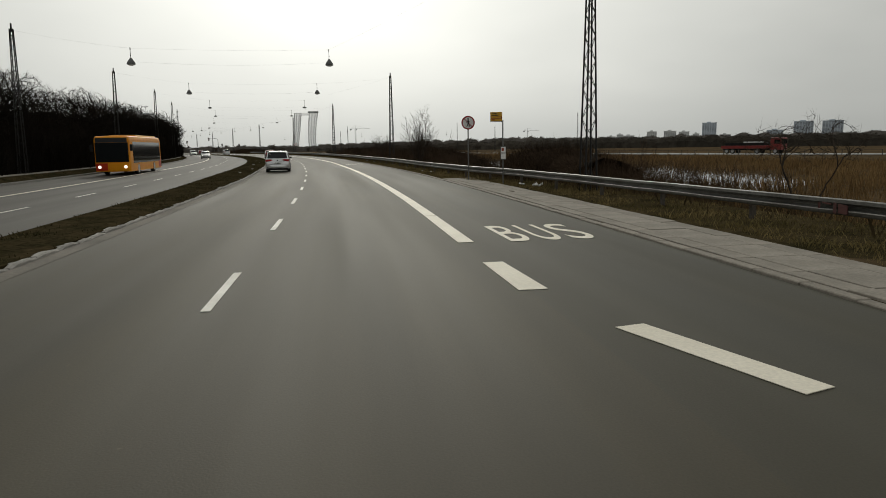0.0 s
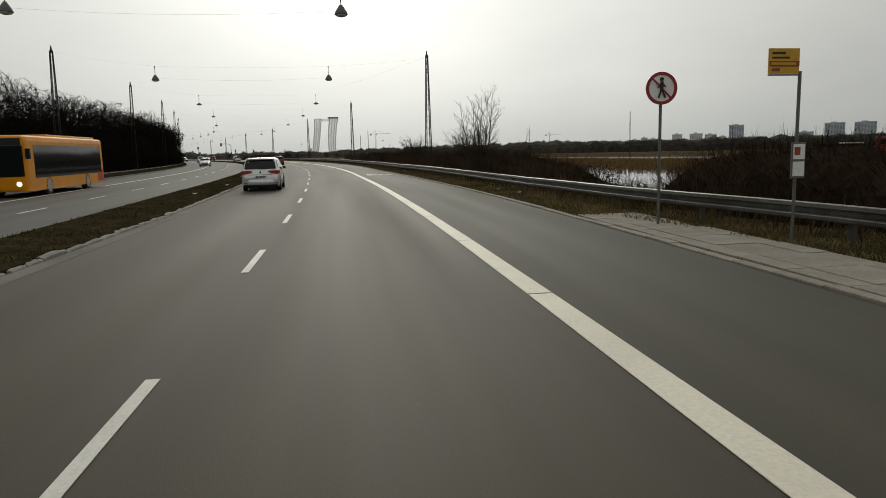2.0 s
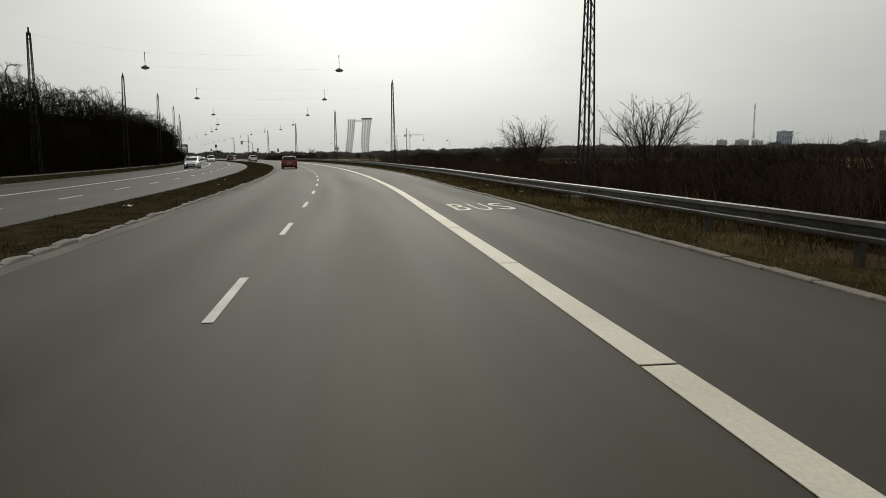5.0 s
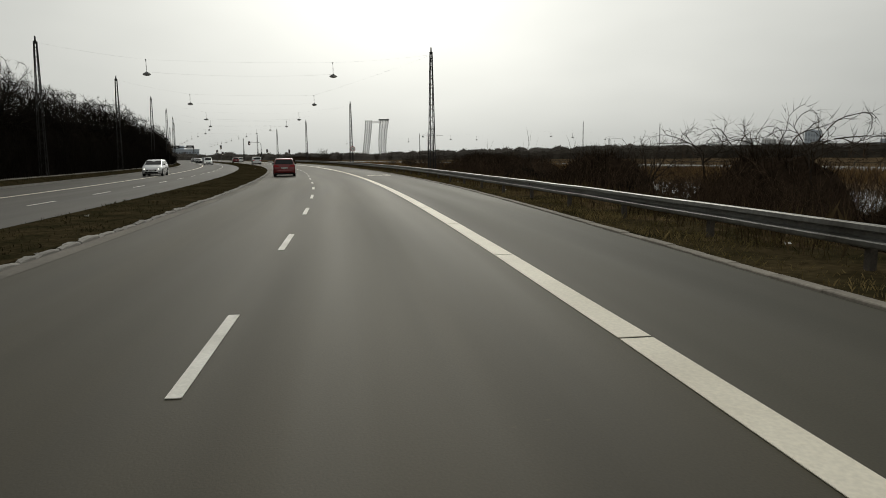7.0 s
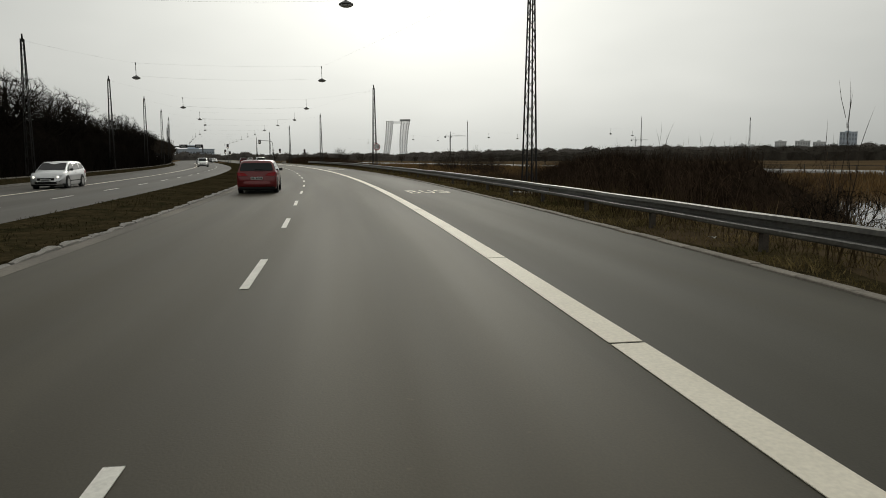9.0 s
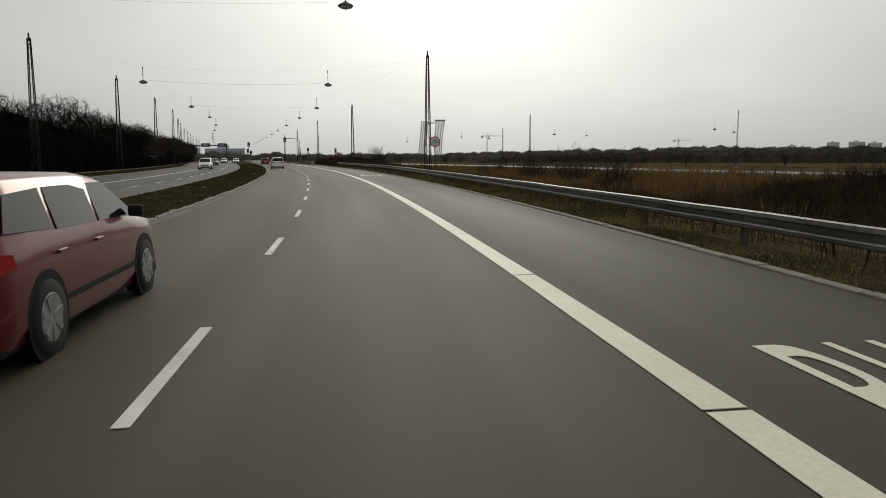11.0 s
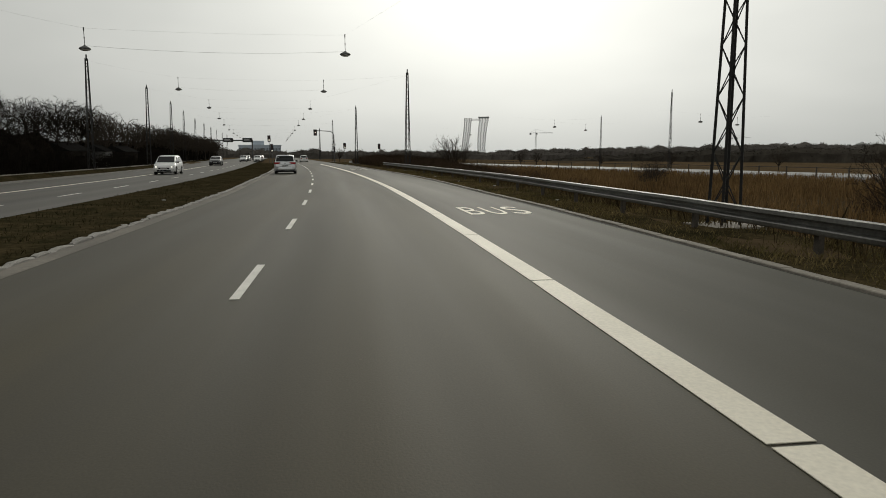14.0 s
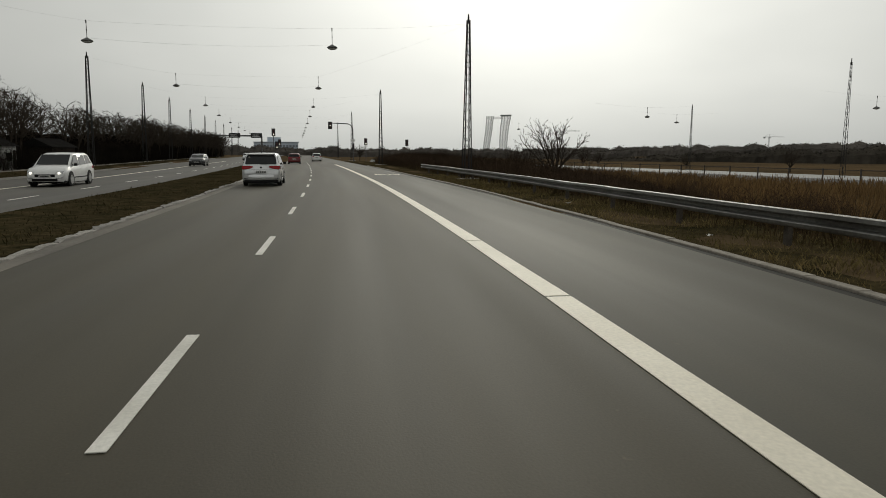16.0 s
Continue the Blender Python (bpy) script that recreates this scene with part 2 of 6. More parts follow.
M_SILVER = paint("silver_paint", (0.76, 0.77, 0.78), 0.45, 0.22)
M_CARRED = paint("dark_red_paint", (0.16, 0.012, 0.014), 0.2)
M_CARWHITE = paint("white_paint", (0.82, 0.82, 0.81), 0.0)
M_CARDARK = paint("charcoal_paint", (0.035, 0.036, 0.038), 0.4)
M_CARBLUE = paint("blue_grey_paint", (0.10, 0.12, 0.15), 0.3)
M_BUS = mat("bus_yellow", (0.78, 0.30, 0.010), 0.45, 0.05, 1.2, 40, 0, spec=0.2, tint=(0.70, 0.26, 0.008))
M_BUSRED = mat("bus_orange_red", (0.50, 0.035, 0.010), 0.45, 0.05, 1.2, 40, 0, spec=0.2)
M_BUSROOF = mat("bus_roof", (0.80, 0.40, 0.05), 0.5, 0.06, 1.2, 40, 0, spec=0.2)
M_TOWER = mat("tower_facade_hazed", (0.88, 0.89, 0.90), 0.6, 0.05, 0.02, 0.3, 0)
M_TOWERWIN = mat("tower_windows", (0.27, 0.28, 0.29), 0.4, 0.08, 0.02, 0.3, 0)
# the far facades are part see-through, which pales them in place of haze
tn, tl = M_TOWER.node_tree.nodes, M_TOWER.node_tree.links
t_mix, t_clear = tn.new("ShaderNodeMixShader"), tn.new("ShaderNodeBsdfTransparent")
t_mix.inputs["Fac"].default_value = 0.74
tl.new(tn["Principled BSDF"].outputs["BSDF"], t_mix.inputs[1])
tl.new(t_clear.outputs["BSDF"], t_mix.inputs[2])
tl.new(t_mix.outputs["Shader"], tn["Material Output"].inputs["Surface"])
M_BLOCK = mat("block_blue_grey", (0.50, 0.56, 0.63), 0.7, 0.08, 0.03, 0.3, 0)
M_BLOCKWIN = mat("block_windows", (0.22, 0.25, 0.29), 0.4, 0.1, 0.03, 0.3, 0)
M_FLAT = mat("flats_pale", (0.68, 0.69, 0.69), 0.8, 0.08, 0.03, 0.3, 0)
M_FLATWIN = mat("flats_windows", (0.30, 0.32, 0.34), 0.4, 0.1, 0.03, 0.3, 0)
M_SHED = mat("shed_boards", (0.05, 0.043, 0.037), 0.85, 0.2, 1, 12, 0.2, spec=0.0)
M_SHEDROOF = mat("shed_roof", (0.022, 0.021, 0.020), 0.95, 0.2, 1, 12, 0.2, spec=0.0)
M_HUTWHITE = mat("hut_white", (0.62, 0.62, 0.60), 0.7, 0.1, 1, 12, 0.1)
M_GANTRY = mat("gantry_steel", (0.11, 0.11, 0.11), 0.6, 0.15, 1, 12, 0.1, metal=0.3)
M_CRANE = mat("crane_paint", (0.30, 0.31, 0.32), 0.6, 0.1, 0.2, 3, 0)
M_GRAF = mat("graffiti_red", (0.10, 0.028, 0.024), 0.6, 0.2, 6, 40, 0)
M_LORRY = paint("lorry_red", (0.20, 0.016, 0.014), 0.0, 0.4)


# ---- the road's line: the dashed lane line, y along it, offsets to the right ----
def line_x(y):
    q = min(max(y, 12.0), 312.0) / 100.0
    x = (((0.46743 * q - 2.67544) * q - 2.20343) * q - 0.63153) * q - 2.1355
    return x + line_slope(y) * (y - q * 100.0)


def line_slope(y):
    q = min(max(y, 12.0), 312.0) / 100.0
    return (((4 * 0.46743 * q - 3 * 2.67544) * q - 2 * 2.20343) * q - 0.63153) / 100.0


def rp(y, o, z=0.0):
    """The place at y along the lane line and o metres to its right."""
    k = line_slope(y)
    r = math.hypot(k, 1)
    return Vector((line_x(y) + o / r, y - o * k / r, z))


def along(y):
    """Degrees by which the road's heading turns left of the y axis."""
    return math.degrees(math.atan2(-line_slope(y), 1))


def at_road(y, o, z=0.0, turn=0.0):
    p = rp(y, o, z)
    return pose(p.x, p.y, p.z, 0, 0, along(y) + turn)


def ramp(*pairs):
    xs, vs = [p[0] for p in pairs], [p[1] for p in pairs]
    return lambda y: float(np.interp(y, xs, vs))


KERB_L = ramp((0, -3.85), (53, -3.74), (67, -3.9), (95, -3.98), (103, -3.95), (115, -3.85), (127, -3.80), (136, -3.76), (172, -3.62), (180, -3.64), (190, -3.68), (211, -3.64), (223, -3.82), (240, -3.85), (330, -3.7))
DRIFT = ramp((240, 0.0), (271, 0.25), (297, 1.4), (320, 2.5), (345, 3.4), (420, 5.0))
MEDIAN_L = ramp((20, -5.7), (45, -6.1), (62, -6.5), (100, -6.7), (135, -7.0), (187, -7.35), (220, -7.5), (266, -7.9), (330, -8.3))
OPP_DASH = ramp((35, -9.0), (68, -9.57), (110, -9.9), (145, -10.1), (225, -9.9), (330, -10.8))
OPP_LINE = ramp((35, -12.6), (60, -13.0), (80, -13.3), (110, -13.3), (240, -13.5), (330, -14.6))
OPP_R = lambda y: -16.9 - 0.0035 * y - DRIFT(y)
KERB_R = ramp((0, 7.35), (46, 7.3), (56, 7.26), (80, 6.82), (96, 6.60), (103, 6.72), (110, 6.92), (122, 7.18), (160, 7.32), (178, 7.35), (200, 7.3), (209, 7.22), (222, 7.4), (232, 7.4), (255, 7.0), (330, 6.9))
KERB_STONE = lambda y: KERB_R(y) + float(np.interp(y, [185, 200], [0.0, 0.2]))
RAIL = ramp((0, 11.6), (22, 11.3), (33, 10.6), (41, 10.0), (48, 9.1), (56, 8.6), (70, 8.4), (92, 7.95), (125, 7.95), (150, 8.2), (178, 8.3), (200, 8.8), (215, 9.25), (330, 9.4))
LANE = ramp((14, -0.13), (21, -0.07), (29, -0.02), (40, 0.01), (55, -0.03), (66, -0.07), (74, -0.13), (96, -0.03), (111, 0.08), (126, 0.06), (133, -0.01), (141, -0.08), (149, -0.02), (155, 0.04), (162, 0.06), (169, 0.02), (180, -0.03), (199, 0.03), (228, 0.0))
BUS_LINE = ramp((20, 3.88), (33, 3.93), (42, 3.89), (50, 3.83), (55, 3.79), (78, 3.60), (84, 3.60), (94, 3.69), (107, 3.71), (125, 3.74), (170, 3.76), (195, 3.82), (216, 3.86), (236, 3.76), (262, 3.60), (330, 3.6))


# ---- building helpers ----
def mesh(name, verts, faces, material, smooth=False):
    me = bpy.data.meshes.new(name)
    me.from_pydata([tuple(v) for v in verts], [], faces)
    me.materials.append(material)
    if smooth:
        me.shade_smooth()
    me.update()
    return me


def obj(name, me, parent=None, m=None, label=""):
    ob = new(name, me)
    if parent is not None:
        ob.parent = parent
    if m is not None:
        ob.matrix_basis = m
    if label:
        ob["label"] = label
    return ob


def part(name, bm, material, parent, label="", smooth=False, m=None):
    me = bpy.data.meshes.new(name)
    bm.normal_update()
    bm.to_mesh(me)
    bm.free()
    me.materials.append(material)
    if smooth:
        me.shade_smooth()
    return obj(name, me, parent, m, label)


def empty(name, m=None, label="", category="", group="", kind=""):
    ob = new(name)
    if m is not None:
        ob.matrix_basis = m
    return tagged(ob, label, category, group, kind)


def box(bm, x0, x1, y0, y1, z0, z1, bevel=0.0):
    r = bmesh.ops.create_cube(bm, size=1.0, matrix=Matrix.Translation(((x0 + x1) / 2, (y0 + y1) / 2, (z0 + z1) / 2)) @ Matrix.Diagonal((x1 - x0, y1 - y0, z1 - z0, 1)))
    if bevel:
        es = list({e for v in r["verts"] for e in v.link_edges})
        bmesh.ops.bevel(bm, geom=es, offset=bevel, segments=2, affect="EDGES", profile=0.6)
    return bm


def boxes(*rows):
    bm = bmesh.new()
    for r in rows:
        box(bm, *r)
    return bm


def bar(bm, a, b, w, d=None, sides=4):
    """A straight bar from a to b."""
    a, b = Vector(a), Vector(b)
    q = (b - a).to_track_quat("Z", "Y").to_matrix().to_4x4()
    r = bmesh.ops.create_cone(bm, cap_ends=True, segments=sides, radius1=w / 2, radius2=(w if d is None else d) / 2, depth=(b - a).length,
                              matrix=Matrix.Translation((a + b) / 2) @ q @ pose(0, 0, 0, 0, 0, 45 if sides == 4 else 0))
    return r


def lathe(bm, profile, sides=20, m=Matrix()):
    """Turn (radius, z) points about the z axis."""
    rings = []
    for r, z in profile:
        rings.append([bm.verts.new(m @ Vector((r * math.cos(2 * math.pi * i / sides), r * math.sin(2 * math.pi * i / sides), z))) for i in range(sides)])
    for a, b in zip(rings, rings[1:]):
        for i in range(sides):
            j = (i + 1) % sides
            bm.faces.new((a[i], a[j], b[j], b[i]))
    for ring, flip in ((rings[0], True), (rings[-1], False)):
        bm.faces.new(ring[::-1] if flip else ring)
    return bm


def strip(name, y0, y1, step, left, right, zl, zr, material, across=1, parent=None, rough=0.0, label="", category="", kind="structure", thick=0.0):
    """A ribbon along the road between two offsets; its UV map holds metres across and along. thick: a skirt down both sides."""
    ys = np.arange(y0, y1 + 0.01, step)
    verts, faces, uvs = [], [], []
    cols = across + 1
    for y in ys:
        a, b = left(y), right(y)
        for c in range(cols):
            f = c / across
            o = a + (b - a) * f
            z = zl + (zr - zl) * f
            if rough and 0 < c < across:
                p = rp(y, o)
                z += rough * noise.noise((p.x * 0.5, p.y * 0.5, 0.3)) + 0.5 * rough * noise.noise((p.x * 2, p.y * 2, 5.1))
            verts.append(rp(y, o, z))
            uvs.append((o, y))
    n = len(ys)
    for i in range(n - 1):
        for c in range(across):
            q = i * cols + c
            faces.append((q, q + 1, q + 1 + cols, q + cols))
    if thick:
        base = len(verts)
        for i in range(n):
            for c in (0, across):
                v = verts[i * cols + c]
                verts.append(Vector((v.x, v.y, v.z - thick)))
                uvs.append(uvs[i * cols + c])
        for i in range(n - 1):
            faces.append((i * cols, i * cols + cols, base + 2 * i + 2, base + 2 * i))
            faces.append((i * cols + across, base + 2 * i + 1, base + 2 * i + 3, i * cols + cols + across))
    me = mesh(name, verts, faces, material)
    lay = me.uv_layers.new(name="UVMap")
    for lp in me.loops:
        lay.data[lp.index].uv = uvs[lp.vertex_index]
    ob = obj(name, me, parent)
    if parent is None:
        tagged(ob, label, category, "", kind)
    return ob


def letters(text, width, height, depth, material_name):
    """A mesh of the text, fitted to width x height, its foot centred at the origin, lying in the xy plane."""
    cu = bpy.data.curves.new("text", "FONT")
    cu.body = text
    cu.extrude = depth
    cu.resolution_u = 6
    ob = new("text", cu)
    bpy.context.view_layer.update()
    dg = bpy.context.evaluated_depsgraph_get()
    me = bpy.data.meshes.new_from_object(ob.evaluated_get(dg))
    bpy.data.objects.remove(ob)
    co = np.array([v.co[:] for v in me.vertices])
    lo, hi = co.min(0), co.max(0)
    for v in me.vertices:
        v.co = ((v.co.x - (lo[0] + hi[0]) / 2) / (hi[0] - lo[0]) * width, (v.co.y - lo[1]) / (hi[1] - lo[1]) * height, v.co.z)
    me.materials.clear()
    me.materials.append(material_name)
    return me


# ---- ground, one sheet to the horizon ----
def pond_depth(y, o):
    """Above 0 inside the pond's bank line."""
    return 1.5 * (1 - ((o - 25.2) / 14.0) ** 2 - ((y - 96) / 52.0) ** 4) + 0.35 * noise.noise((o * 0.2, y * 0.1, 4.0))


def ground_height(y, o, p):
    if o >= 0:
        z = float(np.interp(o, [0, 7.2, 9.5, 11.5, 16, 60, 160, 260], [-0.25, -0.02, 0.02, -0.25, -0.85, -0.9, -1.1, -1.2]))
        d = pond_depth(y, o)
        if d > 0:
            z -= 0.9 * min(1.0, d)
        d = ((o - 15.5) / 3.0) ** 2 + ((y - 124) / 11.0) ** 2
        if d < 1.3:
            z -= 0.5 * max(0.0, 1.3 - d)
        amp = float(np.interp(o, [8, 14, 40], [0.03, 0.16, 0.22]))
    else:
        z = float(np.interp(-o, [0, 4, 17.2 + DRIFT(y), 18.4 + DRIFT(y), 60, 160, 260], [-0.25, -0.25, -0.22, 0.26, 0.3, -0.6, -1.2]))
        amp = float(np.interp(-o, [17, 22, 60], [0.02, 0.08, 0.2]))
    return z + amp * noise.noise((p.x * 0.13, p.y * 0.13, 2.0)) + amp * 0.4 * noise.noise((p.x * 0.6, p.y * 0.6, 7.0))


def build_ground():
    offs = [-260, -200, -150, -110, -80, -60, -46, -36, -29, -24, -21, -19, -17.4, -12, -4, 4, 7.0, 8, 9, 10, 11, 12, 13.2, 14.5, 16, 17.5, 19, 20.5, 22, 23.5, 25,
            26.5, 28, 30, 32, 34, 36, 38, 41, 45, 50, 57, 66, 80, 100, 130, 170, 215, 260]
    ys = [-300, -200, -120, -60, -30, -15] + list(np.arange(-5, 340, 2.5)) + [350, 365, 385, 410, 440, 480, 540, 620, 720, 900]
    verts, faces = [], []
    for y in ys:
        for o in offs:
            p = rp(y, o)
            p.z = ground_height(y, o, p) if abs(o) < 260 else -1.2
            verts.append(p)
    c = len(offs)
    for i in range(len(ys) - 1):
        for j in range(c - 1):
            q = i * c + j
            faces.append((q, q + 1, q + c + 1, q + c))
    far = len(verts)
    for r in (300, 4800):
        for k in range(48):
            a = 2 * math.pi * k / 48
            verts.append(Vector((r * math.cos(a) - 60, r * math.sin(a) + 300, -1.35)))
    for k in range(48):
        j = (k + 1) % 48
        faces.append((far + k, far + j, far + 48 + j, far + 48 + k))
    ob = obj("ground", mesh("ground", verts, faces, M_FIELD))
    tagged(ob, "flat winter ground of brown grass and dead weeds beside the road", "ground", "", "structure")


build_ground()
pond = obj("water", mesh("water", [rp(y, o, -0.98) for y in (36, 60, 90, 120, 158) for o in (12.0, 26, 44)],
                         [(i * 3 + j, i * 3 + j + 1, i * 3 + j + 4, i * 3 + j + 3) for i in range(4) for j in range(2)], M_WATER))
tagged(pond, "still grey pond water reflecting the overcast sky", "water", "", "structure")

# ---- carriageways ----
LINE = BUS_LINE
ROAD = strip("road", -60, 900, 2.0, lambda y: KERB_L(y) + 0.34, LINE, 0.0, 0.0, M_ROAD, 4, label="worn brown-grey asphalt of two traffic lanes", category="road")
BUSLANE = strip("road_bus_lane", -60, 900, 2.0, LINE, KERB_R, 0.0, 0.0, M_BUSLANE, 3, label="darker asphalt of the bus lane beside the kerb", category="road")
OPPROAD = strip("road_far", -60, 900, 2.0, OPP_R, MEDIAN_L, 0.0, 0.0, M_OPP, 4, label="grey asphalt of the opposite carriageway", category="road")
strip("gutter", -60, 318, 2.0, KERB_L, lambda y: KERB_L(y) + 0.36, 0.004, 0.004, M_GUTTER, 1, label="pale dusty concrete gutter along the median kerb", category="gutter")
MEDIAN = strip("median", -60, 314, 1.0, MEDIAN_L, lambda y: KERB_L(y) - 0.10, 0.06, 0.065, M_SOIL, 8, rough=0.07, thick=0.2, label="raised median strip of dark soil and thin winter turf", category="median")
strip("gutter_verge", 184, 330, 1.0, lambda y: KERB_R(y) - 0.002, KERB_STONE, -0.006, -0.006, M_DARKGUTTER, 1, label="dark gutter strip beside the verge kerb", category="gutter")
strip("verge", -60, 330, 1.5, lambda y: KERB_STONE(y) + 0.19, lambda y: RAIL(y) + 1.6, 0.03, 0.0, M_VERGE, 6, rough=0.07, thick=0.25, label="grass verge of dry straw and soil under the guardrail", category="verge")
strip("verge_far", -60, 420, 2.0, lambda y: OPP_R(y) - 1.1, lambda y: OPP_R(y) - 0.22, 0.41, 0.10, M_SOIL, 4, rough=0.03, thick=0.2, label="brown grass verge beyond the opposite carriageway", category="verge")
strip("pavement_far", -60, 420, 2.0, lambda y: OPP_R(y) - 2.15, lambda y: OPP_R(y) - 1.1, 0.44, 0.43, M_CONC, 1, thick=0.15, label="narrow pale path at the foot of the hedge", category="path")
strip("kerb_far", -60, 420, 1.0, lambda y: OPP_R(y) - 0.24, OPP_R, 0.12, 0.12, M_KERB, 1, thick=0.2, label="pale kerb of the opposite carriageway", category="kerb")
CROSS = [(90, 115, -0.85), (60, 165, -0.72), (28, 220, -0.5), (3, 262, -0.35), (-24, 308, -0.25), (-50, 350, -0.06), (-62, 368, -0.02)]


def build_side_road():
    pts = [Vector(c) for c in CROSS]
    verts, faces, uvs, run = [], [], [], 0.0
    for i, p in enumerate(pts):
        d = (pts[min(i + 1, len(pts) - 1)] - pts[max(i - 1, 0)]).normalized()
        s = Vector((d.y, -d.x, 0))
        if i:
            run += (p - pts[i - 1]).length
        for o, dz in ((-4.4, -0.5), (-4.0, 0.0), (4.0, 0.0), (4.4, -0.5)):
            verts.append(p + s * o + Vector((0, 0, dz)))
            uvs.append((o, run))
    for i in range(len(pts) - 1):
        for c in range(3):
            q = i * 4 + c
            faces.append((q, q + 1, q + 5, q + 4))
    me = mesh("road_side", verts, faces, M_SIDEROAD)
    lay = me.uv_layers.new(name="UVMap")
    for lp in me.loops:
        lay.data[lp.index].uv = uvs[lp.vertex_index]
    tagged(obj("road_side", me), "pale side road crossing the marsh towards the junction", "road", "", "structure")


build_side_road()


# ---- road markings, each piece a thin slab of paint ----
def slab(name, corners, parent, material, t=0.006):
    vs = [Vector((p.x, p.y, 0.004)) for p in corners] + [Vector((p.x, p.y, 0.004 + t)) for p in corners]
    fs = [(4, 5, 6, 7), (0, 1, 5, 4), (1, 2, 6, 5), (2, 3, 7, 6), (3, 0, 4, 7)]
    return obj(name, mesh(name, vs, fs, material), parent)


def ribbon_piece(name, y0, y1, o, w, parent, material):
    off = o if callable(o) else (lambda y: o)
    return slab(name, [rp(y0, off(y0) - w / 2), rp(y0, off(y0) + w / 2), rp(y1, off(y1) + w / 2), rp(y1, off(y1) - w / 2)], parent, material)


def run_length(y, s):
    """The y that lies s metres further along the lane line."""
    return y + s / math.hypot(line_slope(y + s / 2), 1)


y = 36.11 - 12 * 7.5
while y < 318:
    s = -0.42 if y < 24 else 0.0
    ribbon_piece("lane_dash", run_length(y, s - 2.5), y + s, LANE, 0.115, ROAD, M_DASH)
    y = run_length(y, 7.5)
y = 3.0
while y < 400:
    ribbon_piece("lane_dash", y, run_length(y, 2.6), OPP_DASH, 0.11, OPPROAD, M_DASH)
    y = run_length(y, 7.5)
y = -20.0
while y < 330:
    e = run_length(y, 5.2)
    ribbon_piece("edge_line", y, e - 0.03, OPP_LINE, 0.2, OPPROAD, M_PAINT)
    y = e
JOINT = ramp((0, 22.95), (6, 54.1), (12, 84.1), (19, 120.1), (26, 155.2), (36, 204.9), (56, 303))
for k in range(55):
    ribbon_piece("bus_line", JOINT(k) + 0.02, JOINT(k + 1) - 0.03, BUS_LINE, 0.31, BUSLANE, M_PAINT)
slab("lead_in_mark", [rp(18.5, 3.74), rp(18.5, 4.13), rp(20.65, 4.05), rp(20.65, 3.72)], BUSLANE, M_PAINT)
slab("lead_in_mark", [rp(14.5, 4.86), rp(14.6, 5.17), rp(16.62, 4.57), rp(16.55, 4.23)], BUSLANE, M_PAINT)
slab("lead_in_mark", [rp(10.6, 6.1), rp(10.7, 6.5), rp(12.8, 5.75), rp(12.7, 5.4)], BUSLANE, M_PAINT)
GLYPH = {c: letters(c, w, 2.55, 0.003, M_PAINT) for c, w in (("B", 0.48), ("U", 0.50), ("S", 0.52))}
for y, s in ((22.85, 0.0), (83.55, -0.33), (144.0, 0.0), (199.4, -0.03), (256.0, 0.0)):
    for c, o in (("B", 5.0 + s), ("U", 5.66 + s), ("S", 6.32 + s)):
        obj("bus_letter", GLYPH[c], BUSLANE, at_road(y, o, 0.008))


